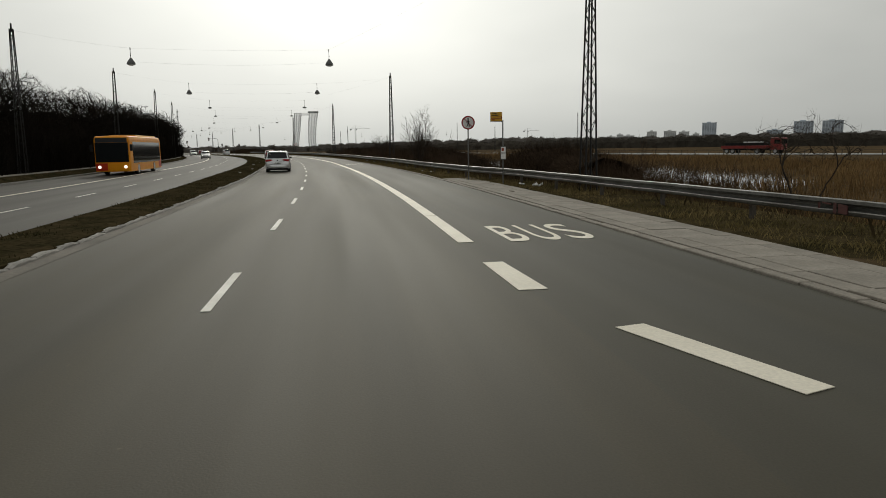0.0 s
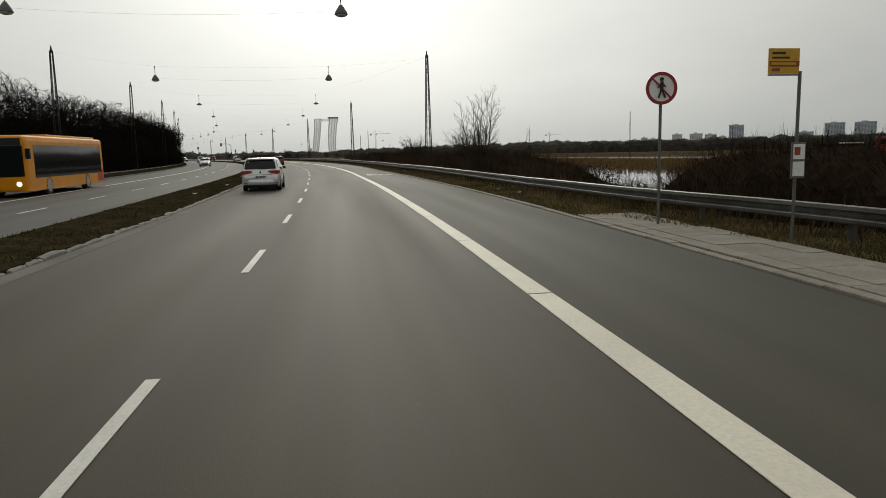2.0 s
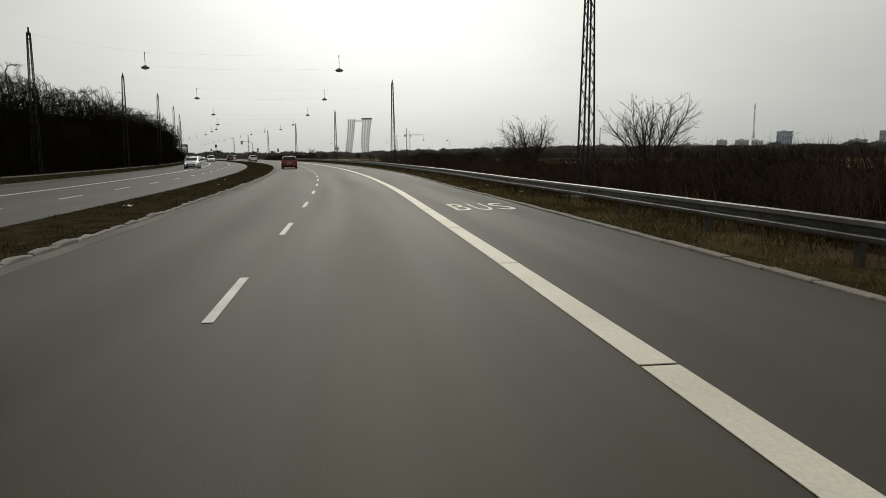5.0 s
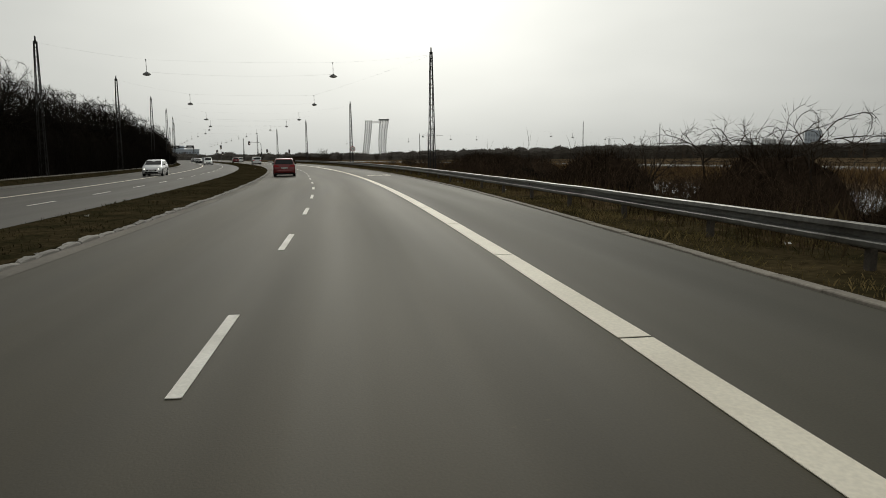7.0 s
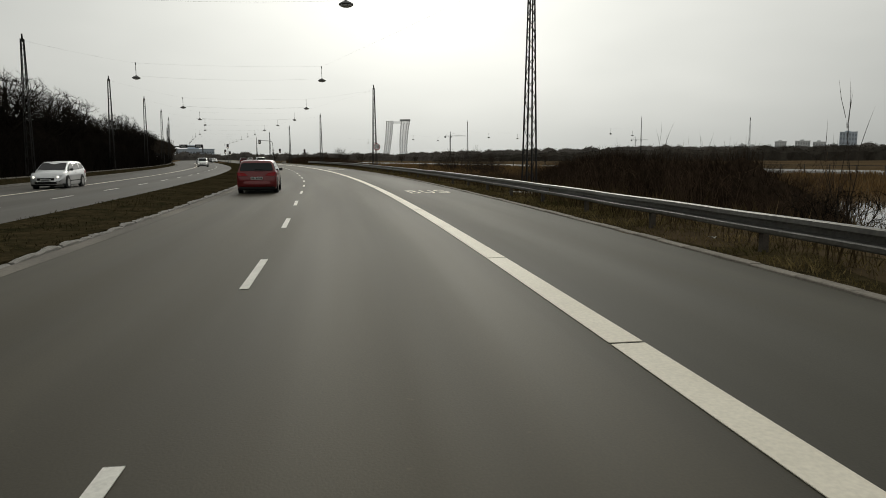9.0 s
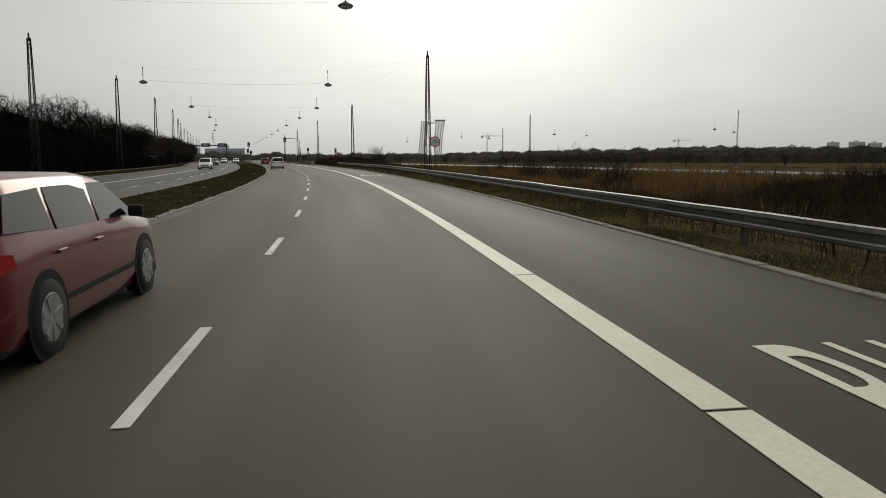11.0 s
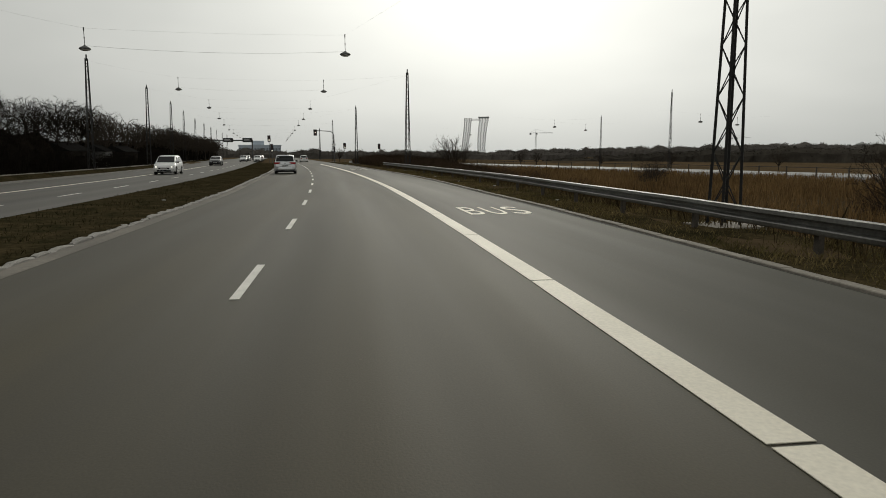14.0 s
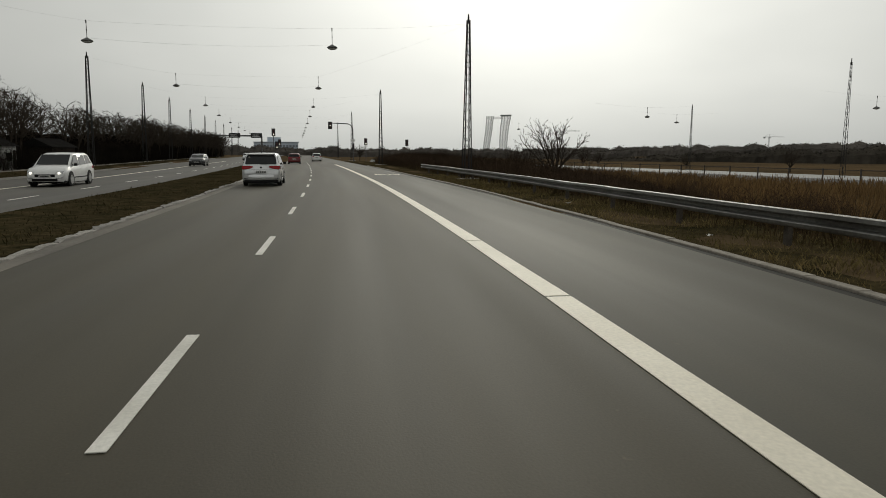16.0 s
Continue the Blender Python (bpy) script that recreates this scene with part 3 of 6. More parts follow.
# ---- guardrail ----
def build_rail():
    rail = empty("guardrail", None, "long weathered galvanised steel guardrail on posts behind the verge", "guardrail", "", "")
    prof = [(0.035, 0.665), (0.0, 0.69), (-0.055, 0.692), (-0.08, 0.675), (-0.086, 0.61), (-0.07, 0.592), (0.03, 0.572), (0.035, 0.50), (-0.07, 0.475), (-0.086, 0.455), (-0.080, 0.40), (-0.06, 0.375), (0.0, 0.37)]
    y = -12.0
    while y < 262:
        e = run_length(y, 4.0)
        ys = [y, y + 1.0, y + 2.0, y + 3.0, e + 0.10]
        verts, faces = [], []
        n = len(prof)
        for k in ys:
            sag = 0.012 * noise.noise((k * 0.35, 3.3, 0)) + 0.015 * noise.noise((k * 0.05, 8.8, 0))
            o = RAIL(k) + 0.02 * noise.noise((k * 0.21, 1.7, 0))
            verts += [rp(k, o + a, z + sag) for a, z in prof] + [rp(k, o + a + 0.012, z + sag) for a, z in prof]
        for i in range(len(ys) - 1):
            for j in range(n - 1):
                a = i * 2 * n + j
                b = a + 2 * n
                faces.append((a, a + 1, b + 1, b))
                faces.append((a + n, b + n, b + n + 1, a + n + 1))
            for j in (0, n - 1):
                a = i * 2 * n + j
                b = a + 2 * n
                faces.append((a, b, b + n, a + n))
        obj("rail_beam", mesh("rail_beam", verts, faces, M_GALV), rail)
        y = e
    bm = boxes((-0.03, 0.07, -0.06, 0.06, -0.6, 0.64), (-0.062, -0.03, -0.04, 0.04, 0.38, 0.66))
    first = part("post", bm, M_POST, rail, "", m=at_road(-11.0, RAIL(-11) + 0.10))
    y = run_length(-11.0, 4.0)
    while y < 262:
        obj("post", first.data, rail, at_road(y, RAIL(y) + 0.10))
        y = run_length(y, 4.0)
    for a, b, z0, z1 in ((21.9, 22.15, 0.40, 0.60), (22.2, 22.28, 0.39, 0.62), (22.34, 22.6, 0.56, 0.61), (22.66, 22.72, 0.40, 0.60), (22.8, 23.05, 0.40, 0.46)):
        o = RAIL(22.4) - 0.10
        vs = [rp(a, o, z0), rp(b, o, z0 + 0.02), rp(b, o, z1), rp(a, o, z1 - 0.02)]
        vs += [v + (rp(22, 1) - rp(22, 0)) * 0.01 for v in vs]
        obj("spray_mark", mesh("spray_mark", vs, [(0, 1, 2, 3), (7, 6, 5, 4), (0, 4, 5, 1), (2, 6, 7, 3)], M_GRAF), rail, label="dark red spray-paint mark")


build_rail()


# ---- lattice masts, lamps and span wires ----
def lattice_mast(height, base, top, bays):
    mast = empty("lattice_mast", None, "tall tapered lattice steel lighting mast, dark and unpainted", "mast", "lighting masts beside the road")
    c = [(-1, -1), (1, -1), (1, 1), (-1, 1)]

    def corner(i, z):
        w = base + (top - base) * z / height
        return Vector((c[i][0] * w / 2, c[i][1] * w / 2, z))
    for i in range(4):
        bm = bmesh.new()
        bar(bm, corner(i, -0.4), corner(i, height), 0.085, 0.07)
        part("leg", bm, M_MAST, mast)
    for f in range(4):
        z, flip, step = 0.3, f % 2, height / bays * 1.0
        while z < height - 0.3:
            e = min(z + step, height - 0.1)
            a, b = (f, (f + 1) % 4) if flip else ((f + 1) % 4, f)
            bm = bmesh.new()
            bar(bm, corner(a, z), corner(b, e), 0.026)
            part("brace", bm, M_MAST, mast)
            z, flip, step = e, not flip, max(step * 0.95, 0.34)
    bm = bmesh.new()
    bar(bm, (0, 0, height - 0.2), (0, 0, height + 0.35), 0.16, 0.10, 8)
    part("mast_head", bm, M_MAST, mast)
    part("footing", boxes((-0.65, 0.65, -0.65, 0.65, -0.9, 0.06, 0.03)), M_CONC, mast)
    return mast


LEFT_Y = [9.0, 35.5, 61.9, 88.9, 116.5, 143.6, 168.6, 194.4, 219.6, 245.6, 271.2, 296.9, 320.5, 347.3, 372.2, 397.1, 422.0, 447.0, 472.0]
RIGHT_Y = [35.0, 88.3, 142.8, 195.5, 248.0, 296.8, 345.0, 394.0]
first = lattice_mast(9.7, 0.48, 0.15, 14)
first.matrix_basis = at_road(RIGHT_Y[0], 11.0, -0.1, 8)
for y in RIGHT_Y[1:]:
    copy_thing(first, at_road(y, 10.02 if y < 100 else 9.72, 0.0, 8) @ pose(0, 0, 0, 0, 0.3, 0))
slim = lattice_mast(10.0, 0.50, 0.18, 16)
slim.matrix_basis = at_road(LEFT_Y[0], -19.1, 0.05)
for y in LEFT_Y[1:]:
    copy_thing(slim, at_road(y, -19.15 - DRIFT(y), 0.05) @ pose(0, 0, 0, 0, 1.2, 0))


def span_lamp(bell):
    lamp = empty("street_lamp", None, "grey pendant lamp with a " + ("bell" if bell else "disc") + " shade on a wire", "street lamp", "pendant lamps over the carriageways")
    bm = bmesh.new()
    if bell:
        lathe(bm, [(0.06, 0.42), (0.10, 0.36), (0.17, 0.26), (0.26, 0.12), (0.29, 0.02), (0.29, 0.0)], 22)
    else:
        lathe(bm, [(0.05, 0.20), (0.09, 0.16), (0.20, 0.11), (0.29, 0.05), (0.30, 0.0)], 22)
    part("shade", bm, M_LAMP, lamp, smooth=True)
    bm = bmesh.new()
    lathe(bm, [(0.26, 0.004), (0.24, -0.05), (0.12, -0.09), (0.02, -0.10)], 20)
    part("diffuser", bm, M_DIFF, lamp, "pale lamp glass", True)
    bm = bmesh.new()
    bar(bm, (0, 0, 0.15), (0, 0, 1.05), 0.035, 0.035, 6)
    bar(bm, (0, 0, 0.95), (0, 0, 1.12), 0.07, 0.07, 6)
    bar(bm, (0, 0, 0.55), (0, 0, 0.64), 0.06, 0.06, 6)
    part("hanger", bm, M_LAMP, lamp)
    return lamp


def wire(pts, sag=0.0, r=0.005, label="thin dark span wire carrying the lamps"):
    path = []
    for a, b in zip(pts, pts[1:]):
        a, b = Vector(a), Vector(b)
        k = 8 if sag else 2
        for i in range(k):
            f = i / k
            path.append(a.lerp(b, f) - Vector((0, 0, sag * 4 * f * (1 - f))))
    path.append(Vector(pts[-1]))
    bm = bmesh.new()
    rings = []
    for i, p in enumerate(path):
        d = (path[min(i + 1, len(path) - 1)] - path[max(i - 1, 0)]).normalized()
        s = d.cross(Vector((0, 0, 1))).normalized()
        u = s.cross(d)
        rings.append([bm.verts.new(p + (s * math.cos(q) + u * math.sin(q)) * r) for q in (0, 2.094, 4.189)])
    for a, b in zip(rings, rings[1:]):
        for i in range(3):
            bm.faces.new((a[i], a[(i + 1) % 3], b[(i + 1) % 3], b[i]))
    ob = part("span_wire", bm, M_WIRE, None)
    return tagged(ob, label, "wire", "span wires")


LAMP_R = ramp((30, 2.0), (90, 1.9), (145, 2.1), (168, 1.8), (195, 1.75), (221, 2.05), (249, 1.4), (272, 0.85), (480, 0.6))
LAMP_Z = ramp((30, 7.78), (145, 7.8), (168, 7.46), (195, 7.12), (221, 7.22), (248, 7.62), (480, 7.6))
bells, discs = span_lamp(True), span_lamp(False)
bells.matrix_basis, discs.matrix_basis = at_road(35.5, 1.95, 7.9), at_road(116.5, 1.95, LAMP_Z(116.5))
copy_thing(bells, at_road(35.5, -11.3, 7.9))
LAMP_Y = LEFT_Y[:7] + [194.5, 220.3, 246.6] + LEFT_Y[10:]
for y in LAMP_Y[1:]:
    z = LAMP_Z(y)
    kind = bells if y < 100 else discs
    for o in (LAMP_R(y), -11.6 - 0.9 * DRIFT(y)):
        if y != 35.5 and not (y == 116.5 and o > 0):
            copy_thing(kind, at_road(y, o, z))
    near = [r for r in RIGHT_Y if abs(r - y) < 34]
    wire([rp(y, -19.1 - DRIFT(y), 10.0), rp(y, -11.6 - 0.9 * DRIFT(y), z + 1.08), rp(y, LAMP_R(y), z + 1.08)] + ([rp(near[0], 9.85, 9.5)] if near else []), 0.10, 0.0025)
    wire([rp(y, -11.6 - 0.9 * DRIFT(y), z + 0.18), rp(y, LAMP_R(y), z + 0.18)], 0.22, 0.006 if 190 < y < 225 else 0.003)


# ---- signs ----
def disc(bm, r, y0, y1, z, sides=32):
    return bmesh.ops.create_cone(bm, cap_ends=True, segments=sides, radius1=r, radius2=r, depth=y1 - y0, matrix=Matrix.Translation((0, (y0 + y1) / 2, z)) @ pose(0, 0, 0, 90, 0, 0))


def ring(bm, r0, r1, y0, y1, z, sides=36):
    pts = []
    for i in range(sides):
        a = 2 * math.pi * i / sides
        pts.append([bm.verts.new((r * math.cos(a), yy, z + r * math.sin(a))) for r, yy in ((r0, y0), (r1, y0), (r1, y1), (r0, y1))])
    for i in range(sides):
        a, b = pts[i], pts[(i + 1) % sides]
        for k in range(4):
            bm.faces.new((a[k], a[(k + 1) % 4], b[(k + 1) % 4], b[k]))


def round_sign(name, label, z, r, m, post=M_POLE):
    s = empty(name, m, label, "road sign")
    bm = bmesh.new()
    bar(bm, (0, 0.04, -0.6), (0, 0.04, z + r * 0.8), 0.065, 0.065, 10)
    part("pole", bm, post, s)
    bm = bmesh.new()
    disc(bm, r, -0.008, 0.012, z)
    part("plate", bm, M_WHITE, s)
    bm = bmesh.new()
    ring(bm, r * 0.80, r * 1.0, -0.014, -0.006, z)
    part("border", bm, M_RED, s, "dark red border ring")
    return s


s = round_sign("pedestrian_ban_sign", "round red-bordered sign forbidding walking, on a grey pole", 2.93, 0.345, at_road(44.6, 8.37, 0.05, -4))
bm = bmesh.new()
bar(bm, (-0.2, -0.015, 2.93 + 0.2), (0.2, -0.015, 2.93 - 0.2), 0.045)
part("slash_bar", bm, M_RED, s)
bm = bmesh.new()
disc(bm, 0.042, -0.022, -0.012, 2.93 + 0.19, 14)
for a, b, w in (((0, 0.14), (0.0, -0.02), 0.085), ((0.0, 0.0), (-0.07, -0.2), 0.045), ((0.0, 0.0), (0.075, -0.2), 0.045), ((0.0, 0.12), (-0.09, 0.01), 0.032), ((0.0, 0.12), (0.09, 0.02), 0.032)):
    bar(bm, (a[0], -0.016, 2.93 + a[1]), (b[0], -0.016, 2.93 + b[1]), w)
part("pictogram", bm, M_BLACK, s, "plain black walking symbol")

s = round_sign("speed_limit_sign", "round red-bordered speed limit sign reading 70, on a dark pole", 2.60, 0.36, at_road(186.6, 8.54, 0.04, -6), M_MAST)
obj("number", letters("70", 0.40, 0.27, 0.003, M_BLACK), s, pose(0, -0.016, 2.60 - 0.135, 90, 0, 0), "black digits 70")


def bus_stop():
    s = empty("bus_stop_sign", at_road(41.5, 9.36, -0.15, 2), "yellow bus stop flag and timetable case on a slim grey pole", "bus stop sign")
    bm = bmesh.new()
    bar(bm, (0, 0, -0.5), (0, 0, 3.12), 0.06, 0.06, 10)
    bar(bm, (-0.60, 0, 3.06), (0.02, 0, 3.06), 0.035)
    part("pole", bm, M_POLE, s)
    flag = part("flag", boxes((-0.60, -0.03, -0.02, 0.02, 3.08, 3.50, 0.008)), M_YELLOW, s, "yellow flag plate")
    part("band", boxes((-0.595, -0.035, -0.027, -0.021, 3.20, 3.29)), M_STOPRED, flag, "dark red band")
    part("text_bar", boxes((-0.57, -0.10, -0.029, -0.0275, 3.225, 3.265)), M_YELLOW, flag)
    part("text_bar", boxes((-0.55, -0.30, -0.024, -0.021, 3.40, 3.44)), M_BLACK, flag)
    part("text_bar", boxes((-0.55, -0.22, -0.024, -0.021, 3.33, 3.36)), M_BLACK, flag)
    part("text_bar", boxes((-0.55, -0.40, -0.024, -0.021, 3.12, 3.17)), M_STOPRED, flag)
    case = part("timetable_case", boxes((-0.13, 0.13, -0.075, -0.035, 1.30, 1.92, 0.01)), M_POLE, s, "grey timetable case")
    part("notice", boxes((-0.11, 0.11, -0.081, -0.076, 1.63, 1.89)), M_WHITE, case, "white printed notice")
    part("notice", boxes((-0.11, 0.11, -0.081, -0.076, 1.34, 1.59)), M_WHITE, case, "white printed notice")
    part("text_bar", boxes((-0.09, 0.02, -0.084, -0.0815, 1.70, 1.84)), M_STOPRED, case)


bus_stop()


# ---- traffic signals and gantry at the junction ----
def signal(y, o, z, lit=True, base=0.0):
    s = empty("traffic_light", at_road(y, o, base), "black traffic light with its pole beside the junction", "traffic light", "traffic lights at the junction")
    bm = bmesh.new()
    bar(bm, (0, 0, -0.2), (0, 0, z), 0.12, 0.11, 10)
    part("pole", bm, M_GANTRY, s)
    head = part("signal_head", boxes((-0.19, 0.19, -0.16, 0.10, z - 1.0, z, 0.04)), M_SIGBOX, s, "black signal box")
    part("backboard", boxes((-0.30, 0.30, 0.11, 0.13, z - 1.12, z + 0.12)), M_SIGBOX, s)
    for k in range(3):
        bm = bmesh.new()
        disc(bm, 0.10, -0.19, -0.165, z - 0.18 - 0.32 * k, 14)
        part("lens", bm, M_SIGLIT if lit and k == 2 else M_SIGRED, head)
    return s


signal(318, -5.2, 5.4)
signal(318, -4.7, 3.3, True)
signal(342, -4.9, 4.1)
signal(328, 10.9, 4.1)
signal(332, 19.2, 4.0, False)
arm = empty("signal_mast_arm", at_road(321, 8.0, 0), "grey mast arm with a black traffic light over the lane", "traffic light", "traffic lights at the junction")
bm = bmesh.new()
pts = [(0, 0, -0.2), (0, 0, 5.6), (-0.25, 0, 6.2), (-0.8, 0, 6.5), (-3.7, 0, 6.62)]
for a, b in zip(pts, pts[1:]):
    bar(bm, a, b, 0.17, 0.14, 10)
part("pole", bm, M_GANTRY, arm)
head = part("signal_head", boxes((-4.05, -3.65, -0.18, 0.1, 5.72, 6.72, 0.04), (-4.2, -3.5, 0.11, 0.13, 5.6, 6.85)), M_SIGBOX, arm, "black signal box with backboard")
for k in range(3):
    bm = bmesh.new()
    disc(bm, 0.10, -0.205, -0.185, 6.5 - 0.3 * k, 14)
    part("lens", bm, M_SIGLIT if k == 1 else M_SIGRED, head, m=pose(-3.85, 0, 0))
bm = bmesh.new()
disc(bm, 0.30, -0.12, -0.10, 3.7, 24)
part("round_plate", bm, M_WHITE, arm, "small round white sign plate")
part("signal_head", boxes((-0.2, 0.2, -0.25, -0.08, 2.2, 3.2, 0.03)), M_SIGBOX, arm)

gantry = empty("sign_gantry", at_road(395, -18.5, 0), "grey steel sign gantry with dark boards over the opposite carriageway", "gantry")
for x in (-8.2, 7.4):
    part("upright", boxes((x - 0.2, x + 0.2, -0.2, 0.2, -0.3, 6.3)), M_GANTRY, gantry)
part("beam", boxes((-8.4, 7.6, -0.25, 0.25, 5.95, 6.35)), M_GANTRY, gantry)
for x in (0.2, 6.0):
    board = part("sign_board", boxes((x - 1.5, x + 1.5, -0.45, -0.3, 5.6, 6.9, 0.03)), M_SIGBOX, gantry, "dark sign board")
    part("text_bar", boxes((x - 1.1, x + 0.6, -0.47, -0.455, 6.3, 6.45)), M_FLAT, board)
    part("text_bar", boxes((x - 1.1, x + 0.9, -0.47, -0.455, 5.95, 6.1)), M_FLAT, board)


# ---- bare winter plants ----
def tubes(name, lines, material, thin=0.02):
    """One mesh of tapered twigs: lines of (points, first radius, last radius)."""
    verts, faces = [], []
    for pts, r0, r1 in lines:
        k = 5 if r0 > thin * 2.5 else 3
        n = len(pts)
        base = len(verts)
        for i, p in enumerate(pts):
            d = (pts[min(i + 1, n - 1)] - pts[max(i - 1, 0)])
            d = d.normalized() if d.length > 1e-6 else Vector((0, 0, 1))
            s = d.cross(Vector((0.31, 0.95, 0.1))).normalized()
            u = s.cross(d)
            r = r0 + (r1 - r0) * i / (n - 1)
            if k == 3 and i == n - 1:
                verts.append(p)
                continue
            for q in range(k):
                a = 2 * math.pi * q / k
                verts.append(p + (s * math.cos(a) + u * math.sin(a)) * r)
        for i in range(n - 1):
            for q in range(k):
                a, b = base + i * k + q, base + i * k + (q + 1) % k
                if k == 3 and i == n - 2:
                    faces.append((a, b, base + (n - 1) * k))
                else:
                    faces.append((a, b, b + k, a + k))
    return mesh(name, verts, faces, material)


def wander(rng, p, d, length, n, bend, lift):
    pts = [p.copy()]
    for _ in range(n):
        d = (d + Vector((rng.uniform(-bend, bend), rng.uniform(-bend, bend), rng.uniform(-bend, bend) + lift))).normalized()
        p = p + d * (length / n)
        pts.append(p)
    return pts, d


def grow(rng, lines, p, d, length, r, level, spread, lift, tip, most=6, bend=0.16):
    n = 4 if level > 1 else 3 if level else 2
    pts, d2 = wander(rng, p, d, length, n, bend, lift)
    end = max(r * 0.55, tip)
    lines.append((pts, r, end))
    if level == 0:
        return
    kids = rng.randint(most - 2, most)
    for i in range(kids):
        f = rng.uniform(0.35, 1.0) if i else 1.0
        j = min(int(f * n), n - 1)
        q = pts[j].lerp(pts[j + 1], f * n - j) if f < 1 else pts[-1]
        side = Vector((rng.uniform(-1, 1), rng.uniform(-1, 1), rng.uniform(-0.35, 0.7))).normalized()
        nd = (d2 + side * spread * rng.uniform(0.6, 1.2)).normalized()
        grow(rng, lines, q, nd, length * rng.uniform(0.55, 0.8), max(end * rng.uniform(0.55, 0.85), tip), level - 1, spread, lift, tip, most, bend)


def bare_tree(seed, height, stems, level, spread, tip=0.008, lean=0.25, lift=0.05, r=0.09, most=6, bend=0.16):
    rng = random.Random(seed)
    lines = []
    for s in range(stems):
        a = rng.uniform(0, 6.28)
        k = lean * rng.uniform(0.3, 1.0) if stems > 1 else 0.08
        d = Vector((math.cos(a) * k, math.sin(a) * k, 1)).normalized()
        grow(rng, lines, Vector((math.cos(a) * 0.12 * (stems > 1), math.sin(a) * 0.12 * (stems > 1), -0.3)), d, height * 0.40, r / math.sqrt(stems) * 1.4, level, spread, lift, tip, most, bend)
    top = max(p.z for pts, _, _ in lines for p in pts)
    k = height / top
    return [([Vector((p.x * k, p.y * k, p.z * k)) for p in pts], a, b) for pts, a, b in lines]


def tree_mesh(seed, material=M_BARK, **kw):
    lines = bare_tree(seed, **kw)
    trunk = [q for q in lines if q[1] > 0.03]
    crown = [q for q in lines if q[1] <= 0.03]
    return tubes("trunk", trunk, material), tubes("crown", crown, material)


def branching(seed, roots, crown, count, step, reach, tip, twig=0.3, lift=0.1, twigs=1, power=2.3):
    """Limbs that grow towards scattered buds in an ellipsoid crown: (x, y, z, rx, ry, rz); roots: (foot, top) of each stem. Gives lines for tubes()."""
    rng = random.Random(seed)
    cx, cy, cz, rx, ry, rz = crown
    buds = []
    while len(buds) < count:
        v = Vector((rng.gauss(0, 1), rng.gauss(0, 1), rng.gauss(0, 1))).normalized() * rng.random() ** 0.36
        lump = 1 + 0.28 * noise.noise((v.x * 2.1 + seed, v.y * 2.1, v.z * 2.1))
        p = (cx + v.x * rx * lump, cy + v.y * ry * lump, cz + v.z * rz * lump)
        if p[2] > 0.05:
            buds.append(p)
    buds = np.array(buds)
    pos, parent = [], []
    for foot, top in roots:
        foot, top = Vector(foot), Vector(top)
        n = max(2, int((top - foot).length / step))
        for i in range(n + 1):
            j = Vector((rng.uniform(-1, 1), rng.uniform(-1, 1), 0)) * step * 0.12
            parent.append(-1 if i == 0 else len(pos) - 1)
            pos.append(foot.lerp(top, i / n) + j)
    P = np.array([tuple(p) for p in pos])
    d = np.linalg.norm(buds[:, None] - P[None], axis=2)
    near, dist = d.argmin(1), d.min(1)
    stale, heart = {}, Vector((cx, cy, max(0.0, cz - rz * 1.5)))
    for _ in range(90):
        if not len(buds):
            break
        pull = {}
        limit = reach if dist.min() < reach else dist.min() * 1.05
        for b, k, q in zip(buds, near, dist):
            if q < limit:
                w = (b - P[k]) / max(q, 1e-6)
                pull[k] = pull.get(k, 0) + w
        fresh = []
        for k, w in pull.items():
            if stale.get(k, 0) > 2:
                continue
            stale[k] = stale.get(k, 0) + 1
            out = (Vector(P[k]) - heart).normalized()
            back = Vector(P[k] - P[parent[k]]).normalized() if parent[k] >= 0 else Vector((0, 0, 1))
            w = Vector(w).normalized() + Vector((rng.uniform(-1, 1), rng.uniform(-1, 1), rng.uniform(-1, 1))) * 0.22 + back * 0.7 + out * 0.55 + Vector((0, 0, lift))
            fresh.append(P[k] + np.array(w.normalized()) * step)
            parent.append(int(k))
        if not fresh:
            break
        base = len(P)
        fresh = np.array(fresh)
        P = np.vstack([P, fresh])
        e = np.linalg.norm(buds[:, None] - fresh[None], axis=2)
        closer = e.min(1) < dist
        near = np.where(closer, base + e.argmin(1), near)
        dist = np.where(closer, e.min(1), dist)
        keep = dist > step * 1.15
        buds, near, dist = buds[keep], near[keep], dist[keep]
    n = len(P)
    area, kids = [0.0] * n, [[] for _ in range(n)]
    for i in range(n - 1, -1, -1):
        area[i] = area[i] or tip ** power
        if parent[i] >= 0:
            area[parent[i]] += area[i]
            kids[parent[i]].append(i)
    rad = [a ** (1 / power) for a in area]
    lines, todo = [], [(None, i) for i in range(n) if parent[i] < 0]
    while todo:
        start, i = todo.pop()
        chain = [i] if start is None else [start, i]
        r0 = rad[i]
        while kids[i]:
            rest = sorted(kids[i], key=lambda k: -rad[k])
            todo += [(i, k) for k in rest[1:]]
            i = rest[0]
            chain.append(i)
            if rad[i] < r0 * 0.5 and r0 > tip * 3 and kids[i]:
                todo.append((i, kids[i][0]))
                todo += [(i, k) for k in kids[i][1:]]
                break
        lines.append(([Vector(P[k]) for k in chain], r0, max(rad[i], tip * 0.8)))
